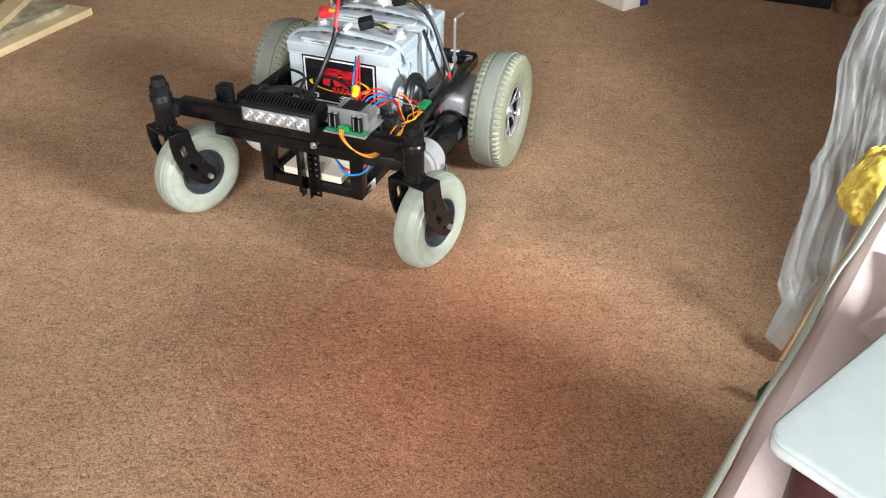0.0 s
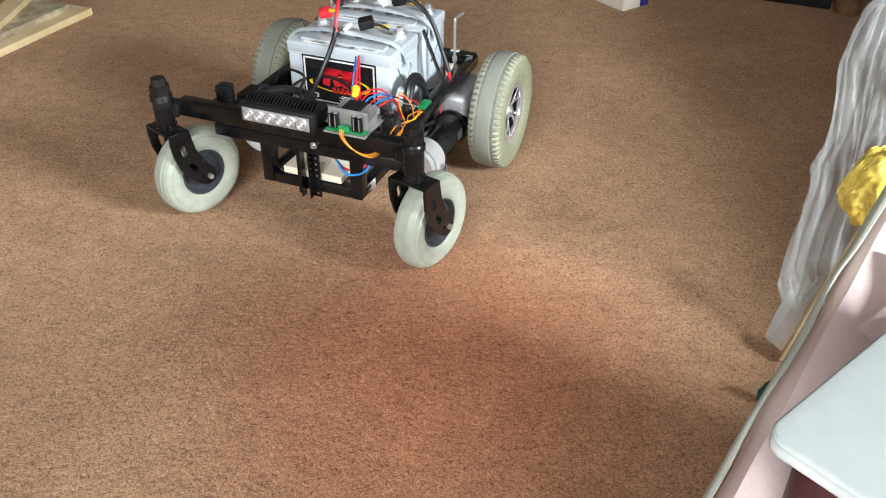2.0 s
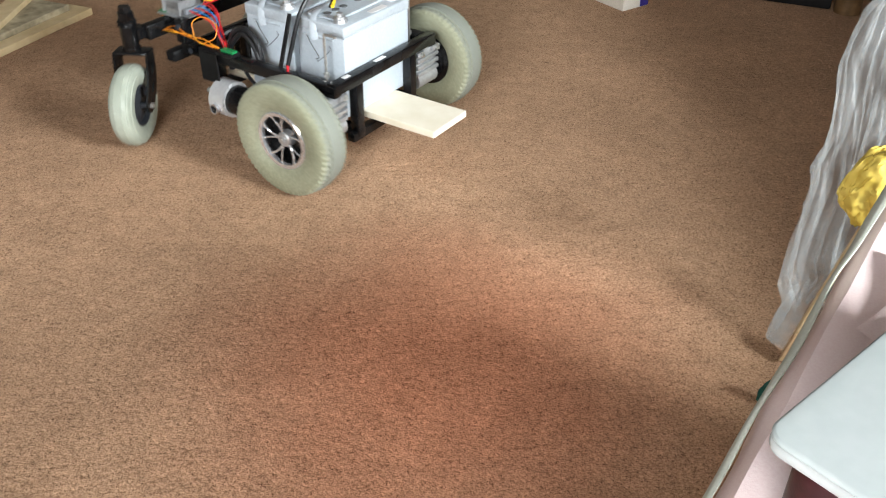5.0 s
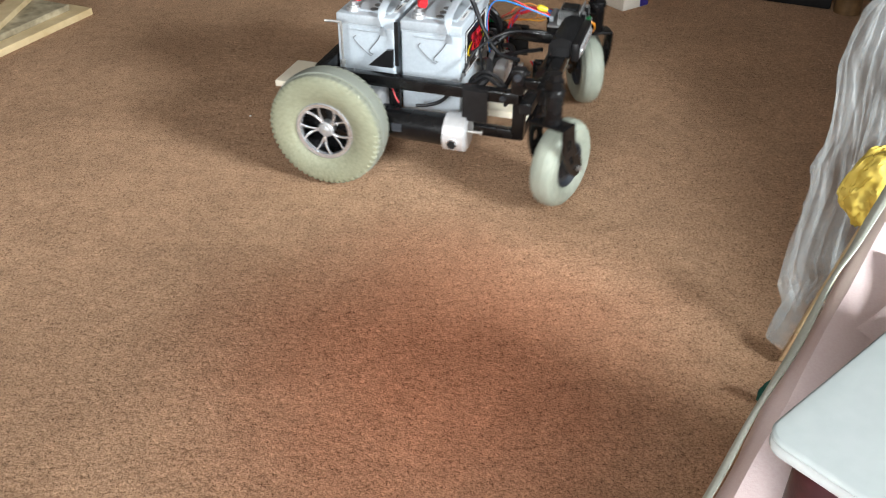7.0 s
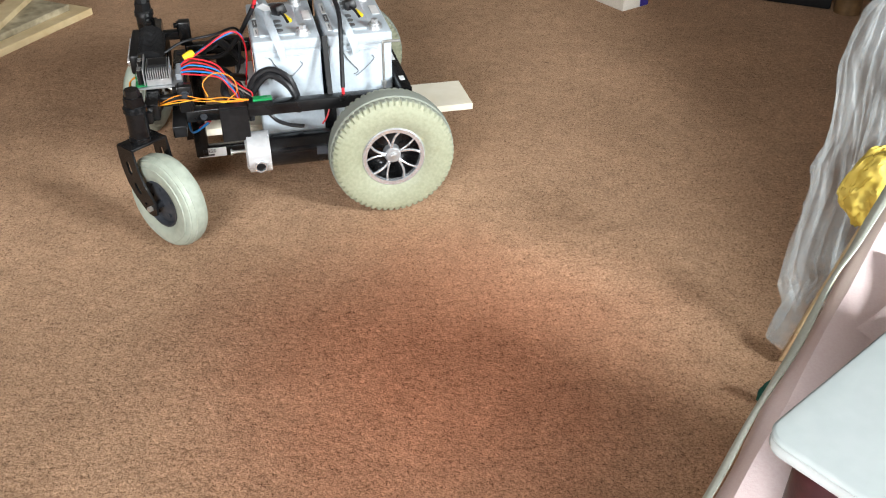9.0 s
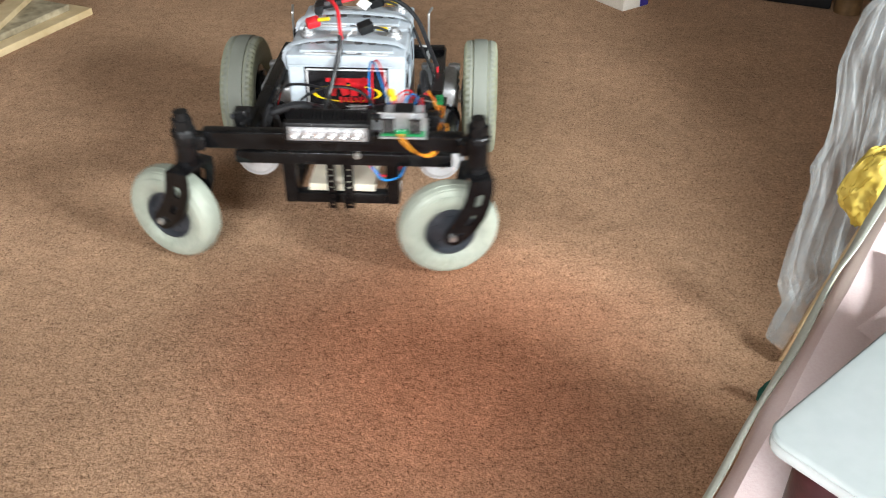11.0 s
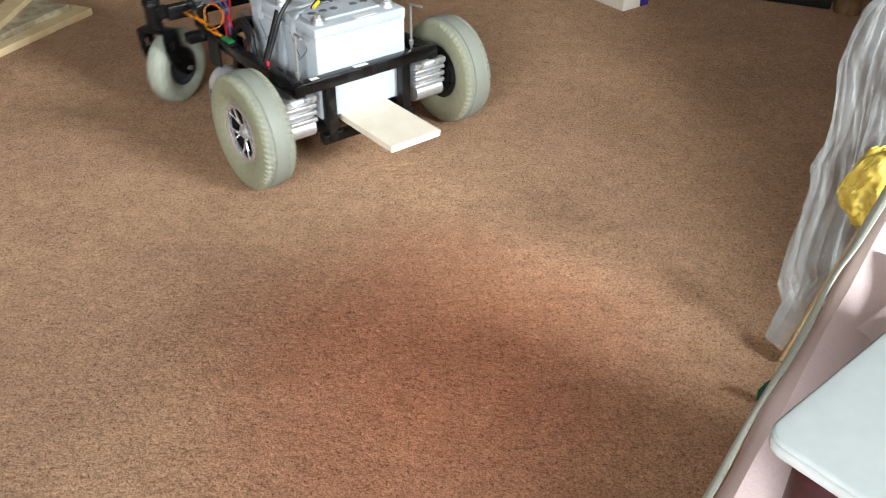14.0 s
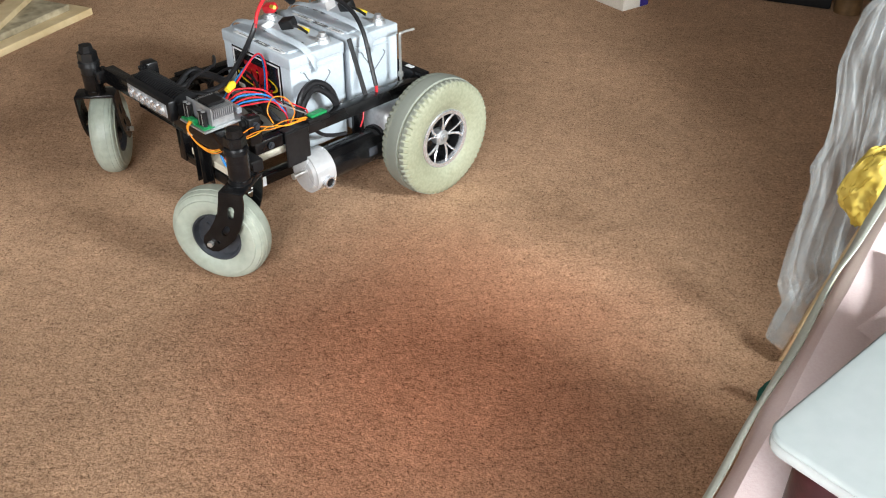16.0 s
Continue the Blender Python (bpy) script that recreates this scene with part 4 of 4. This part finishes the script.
# table beside the camera, under a pink cloth; its own space: x along the visible edge, -y to the far side (east)
TABLE = pose(-0.029, 0.0945, 0, 0, 0, 55.0)
TABLE_LONG, TABLE_DEEP, TABLE_HIGH = 1.16, 0.66, 0.575
table = holder("side_table", "low wooden side table hidden under a pink cloth", "table", TABLE)
part("tabletop", cube((TABLE_LONG / 2, -TABLE_DEEP / 2, TABLE_HIGH - 0.0125), (TABLE_LONG - 0.03, TABLE_DEEP - 0.03, 0.025), 0.004), TABLE_WOOD, table)
for x in (0.06, TABLE_LONG - 0.06):
    for y in (-0.06, -TABLE_DEEP + 0.06):
        part("leg", cube((x, y, (TABLE_HIGH - 0.025) / 2), (0.045, 0.045, TABLE_HIGH - 0.025), 0.004), TABLE_WOOD, table)


def cloth_place(u, v):
    """Lies on the table and hangs down over its edges."""
    x, y = -0.32 + (TABLE_LONG + 0.64) * u, 0.32 - (TABLE_DEEP + 0.64) * v
    fall = 0.0
    ox, oy = max(-x, 0, x - TABLE_LONG), max(y, 0, -TABLE_DEEP - y)
    if max(ox, oy) > 0:
        fall = max(ox, oy)
        x, y = min(max(x, -0.012), TABLE_LONG + 0.012), min(max(y, -TABLE_DEEP - 0.012), 0.012)
        wave = 0.012 * math.sin(23 * (x + y) + 3 * fall) * min(1, fall / 0.1)
        if oy >= ox:
            y += wave if y > 0 else -wave
        else:
            x += wave
    lump = 0.010 * noise.noise((x * 5, y * 5, 1)) + 0.005 * noise.noise((x * 14, y * 14, 4)) + 0.008
    return Vector((x, y, TABLE_HIGH + 0.002 + (max(lump, 0) if fall == 0 else 0) - fall * 0.97))


tablecloth = thing("tablecloth", cloth_grid(120, 100, cloth_place), PINK, "soft pink cotton cloth draped over the table", "tablecloth", at=TABLE)


def hem_place(u, v):
    """A narrow net border along the visible edge."""
    x, y = 0.01 + (TABLE_LONG - 0.02) * u, 0.0165 - (0.003 + 0.007 * min(1, max(0, 1.7 * u - 0.25)) + 0.006 * noise.noise((u * 7, 3, 1))) * v
    return Vector((x, y + 0.003 * noise.noise((x * 9, 2, 2)), TABLE_HIGH + 0.017 + 0.003 * noise.noise((x * 7, y * 7, 7)) - 0.009 * (1 - v) ** 3))


part("net_hem", cloth_grid(80, 4, hem_place), HEM, tablecloth, "pale sheer net border along the edge")


def fold_place(u, v):
    """A turned-back layer of the cloth near the far end of the table."""
    x, y = 0.815 - 0.24 * u, -0.022 - 0.50 * v - 0.02 * math.sin(5 * u)
    swell = 0.012 * math.sin(6 * u + 3 * v) + 0.005 * math.sin(13 * u - 5 * v)
    return Vector((x, y, TABLE_HIGH + 0.021 + 0.5 * swell * (0.25 + 0.75 * v) * (1 - u) - 0.020 * u * u + 0.003 * noise.noise((x * 12, y * 12, 3))))


thing("folded_cloth", cloth_grid(40, 40, fold_place, 0.006), PINK, "folded pink cotton cloth lying on the table", "cloth", at=TABLE)

# white tray on a maroon case, near the camera
BOARD = pose(0.2000, 0.3945, 0, 0, 0, 40.3)


def rounded_slab(lx, ly, z0, z1, r, bevel):
    bm = bmesh.new()
    pts = []
    for cx, cy, a0 in ((lx - r, -r, 0), (r, -r, 90), (r, -ly + r, 180), (lx - r, -ly + r, 270)):
        for k in range(9):
            a = radians(a0 + 90 * k / 8)
            pts.append((cx + r * math.cos(a), cy + r * math.sin(a)))
    f = bm.faces.new([bm.verts.new((x, y, z0)) for x, y in pts])
    out = bmesh.ops.extrude_face_region(bm, geom=[f])
    for v in out["geom"]:
        if isinstance(v, bmesh.types.BMVert):
            v.co.z = z1
    bmesh.ops.recalc_face_normals(bm, faces=bm.faces)
    rim = [e for e in bm.edges if abs(e.verts[0].co.z - e.verts[1].co.z) < 1e-6]
    bmesh.ops.bevel(bm, geom=rim, offset=bevel, segments=3, affect="EDGES", profile=0.5)
    return bm


tray = holder("white_tray", "smooth white plastic tray with rounded corners", "tray", BOARD)
part("tray_top", rounded_slab(0.42, 0.30, 0.6945, 0.700, 0.016, 0.0025), WHITE_PLASTIC, tray)
part("tray_rim", rounded_slab(0.419, 0.299, 0.686, 0.6942, 0.016, 0.003), material("pale_grey_plastic", (0.36, 0.38, 0.37), (0.42, 0.44, 0.43), 0.4, bump=0.03), tray, "pale grey rim")
thing("maroon_case", rounded_slab(0.36, 0.26, 0.588, 0.6855, 0.030, 0.020), MAROON, "dark maroon leather case under the white tray", "case", at=BOARD @ pose(0.014, -0.010, 0))


def leaning_bag(size, shift, crumple, nu, nv):
    """An upright, flattened, crumpled shape that leans away and spreads at its foot."""
    def place(u, v):
        a = 2 * math.pi * u
        z = 0.74 * v
        half, deep = 0.165 + 0.02 * math.sin(3 * v), (0.070 - 0.03 * v) * size
        edge = float(np.interp(z, (0.0, 0.036, 0.054, 0.087, 0.166, 0.243, 0.277, 0.315, 0.372, 0.43, 0.454, 0.535, 0.74),
                               (0.604, 0.622, 0.634, 0.621, 0.644, 0.668, 0.669, 0.686, 0.700, 0.710, 0.712, 0.743, 0.88)))
        lx, ly = edge + 0.022, 1.291 + 0.5 * z
        cx, cy = lx + 0.94 * half + 0.94 * shift, ly + 0.34 * half + 0.34 * shift
        half *= size
        ca, sa = math.cos(a), math.sin(a)
        k = noise.noise((ca * 2.0, sa * 2.0, z * 6.0)) * 0.08
        # long hanging creases, short crumples and a sharp crossing fold
        crease = 1 - abs(noise.noise((ca * 7 + z * 3.0, sa * 3, z * 2.2 + 5))) * 2.2
        crumple_1 = 1 - abs(noise.noise((ca * 15 - z * 7, sa * 6, z * 9 + 2))) * 2.2
        crumple_2 = noise.noise((ca * 32, sa * 14, z * 30))
        fold = 0.019 * max(crease, 0) ** 2 + 0.004 * max(crumple_1, 0) ** 2 + 0.0007 * crumple_2 + 0.014 * noise.noise((ca * 4, sa * 3, z * 5 + 5))
        w, d = half * (1 + k * crumple) * ca, deep * (1 + k * crumple) * sa + crumple * fold * (1 if sa > 0 else -1) * min(1, abs(sa) * 3)
        return Vector((cx + 0.94 * w - 0.34 * d, cy + 0.34 * w + 0.94 * d, z + 0.004))
    bm = bmesh.new()
    rows = [[bm.verts.new(place(i / nu, j / nv)) for i in range(nu)] for j in range(nv + 1)]
    for j in range(nv):
        for i in range(nu):
            bm.faces.new((rows[j][i], rows[j][(i + 1) % nu], rows[j + 1][(i + 1) % nu], rows[j + 1][i]))
    bm.faces.new(rows[0][::-1])
    bmesh.ops.recalc_face_normals(bm, faces=bm.faces)
    bm.faces.new(rows[-1])
    return bm


thing("plastic_bag", leaning_bag(1.0, 0.0, 1.0, 420, 200), POLYTHENE, "crumpled clear plastic bag, empty, standing on the carpet", "bag")
thing("wooden_stick", strand([(0.640, 1.262, 0.004), (0.672, 1.277, 0.095), (0.705, 1.292, 0.185), (0.742, 1.309, 0.285)], 0.0070, 10, 6), PINE, "pale wooden stick leaning on the plastic bag", "stick")
thing("cardboard_strip", cube((0.640, 1.250, 0.032), (0.026, 0.005, 0.062), 0.001, Euler((0.02, radians(22), 0.5)).to_matrix()), BROWN_CARD, "small brown cardboard strip by the stick", "cardboard")


def glove():
    bm = bmesh.new()
    bmesh.ops.create_icosphere(bm, subdivisions=5, radius=1)
    for v in bm.verts:
        p = v.co.copy()
        quilt = max(0, 1 - 7 * abs(noise.noise(p * 2.6 + Vector((1, 7, 2))))) + 0.7 * max(0, 1 - 8 * abs(noise.noise(p * 4.4)))
        k = 1 + 0.20 * noise.noise(p * 1.6) + 0.05 * noise.noise(p * 4.2 + Vector((3, 1, 2))) - 0.075 * quilt
        v.co = Vector((p.x * 0.058 * k + 0.020 * p.z * p.z, p.y * 0.040 * k, p.z * 0.084 * k))
    return thing("work_glove", bm, LEATHER, "crumpled yellow leather work glove hung on the stick", "glove", at=pose(0.742, 1.318, 0.345, 10, 22, 15))


glove()


def felt_scrap():
    bm = bmesh.new()
    bmesh.ops.create_icosphere(bm, subdivisions=4, radius=1)
    for v in bm.verts:
        p = v.co.copy()
        k = 1 + 0.25 * noise.noise(p * 2.3)
        v.co = Vector((p.x * 0.012 * k, p.y * 0.012 * k, max(p.z, -0.9) * 0.028 * k))
    return thing("felt_scrap", bm, TEAL, "small dark green felt toy on the carpet", "toy", at=pose(0.566, 1.140, 0.024, 12, 14, 20))


felt_scrap()

# boards lying on the carpet
BOARDS = pose(-1.233, 3.043, 0, 0, 0, 67.1)
thing("pine_board", cube((-0.62, 0.055, 0.012), (1.24, 0.110, 0.024), 0.002), PINE, "pale pine board lying on the carpet", "board", "stacked boards", at=BOARDS)
thing("weathered_board", cube((-0.66, 0.125, 0.0345), (1.22, 0.150, 0.021), 0.003), GREY_WOOD, "grey weathered board lying on the pine board", "board", "stacked boards", at=BOARDS)
thing("support_board", cube((-0.70, 0.180, 0.012), (1.10, 0.060, 0.0235), 0.002), GREY_WOOD, "grey weathered board under the stack", "board", "stacked boards", at=BOARDS)
bm = cube((-0.22, 0.165, 0.0555), (0.30, 0.070, 0.020), 0.002, Euler((0, 0, radians(24))).to_matrix())
thing("pine_offcut", bm, PINE, "pale pine offcut on top of the boards", "board", "stacked boards", at=BOARDS)

# shallow white box
BOX = pose(0.636, 3.105, 0, 0, 0, 35.5)
carton = holder("shallow_box", "shallow white cardboard box with a purple corner", "box", BOX)
part("tray", cube((0.064, 0.125, 0.020), (0.128, 0.250, 0.040), 0.0015), CARDBOARD, carton)
part("cover", cube((0.064, 0.125, 0.0425), (0.133, 0.255, 0.005), 0.0012), CARDBOARD, carton)
part("printed_patch", cube((0.104, -0.0012, 0.021), (0.040, 0.0016, 0.036)), PURPLE, carton)

# leg of a table and a dark box at the far side
low_table = holder("low_table", "low brown wooden table with round turned legs", "table", pose(1.437, 3.115, 0))
# unseen top, its height and length chosen to shade the carpet on the right
part("tabletop", cube((0.45, -1.345, 0.582), (1.02, 2.81, 0.036), 0.006), TABLE_WOOD, low_table)
for x, y in ((0, 0), (0.90, 0), (0, -2.69), (0.90, -2.69)):
    part("leg", lathe(bmesh.new(), [(0.0, 0.0), (0.044, 0.0), (0.046, 0.02), (0.043, 0.30), (0.050, 0.564), (0.0, 0.564)], 28, closed=False, m=pose(x, y, 0, 90)), TABLE_WOOD, low_table)
thing("black_case", cube((0.14, 0.12, 0.05), (0.28, 0.24, 0.098), 0.008, seg=2), BLACK_RUBBER, "low black case on the carpet by the leg", "case", at=pose(1.128, 3.245, 0, 0, 0, -24))
thing("paper_crumb", cube((-0.538, 2.251, 0.001), (0.006, 0.005, 0.003), 0.001), PAPER, "tiny white crumb on the carpet", "crumb")


# ---- what moves ----
def heading_at(t):
    return float(np.interp(t, [r[0] for r in ROBOT], [r[3] for r in ROBOT]))


def motions():
    walk(robot, [(t, pose(x, y, LIFT, 0, 0, a)) for t, x, y, a in ROBOT])
    steps = [0.15 * k for k in range(106)] + [16.0]
    turned = [heading_at(t) - ROBOT[0][3] for t in steps]
    way = np.concatenate([[0], np.cumsum(np.abs(np.diff(turned)))])
    for s, wheel in ((1, WHEEL_LEFT), (-1, WHEEL_RIGHT)):
        walk(wheel, [(t, pose(0, HALF_TRACK * s, AXLE, 0, -a * s * HALF_TRACK / WHEEL_R, 0)) for t, a in zip(steps, turned)])
    reach = math.hypot(PIVOT_X, PIVOT_Y) / CASTER_R
    for s, (fork, tyre, hub), rows in ((1, CASTER_LEFT, TRAIL_LEFT), (-1, CASTER_RIGHT, TRAIL_RIGHT)):
        walk(fork, [(t, pose(PIVOT_X, PIVOT_Y * s, 0, 0, 0, a)) for t, a in rows])
        for piece in (tyre, hub):
            walk(piece, [(t, pose(TRAIL, 0, CASTER_Z, 0, -d * reach, 0)) for t, d in zip(steps, way)])


motions()
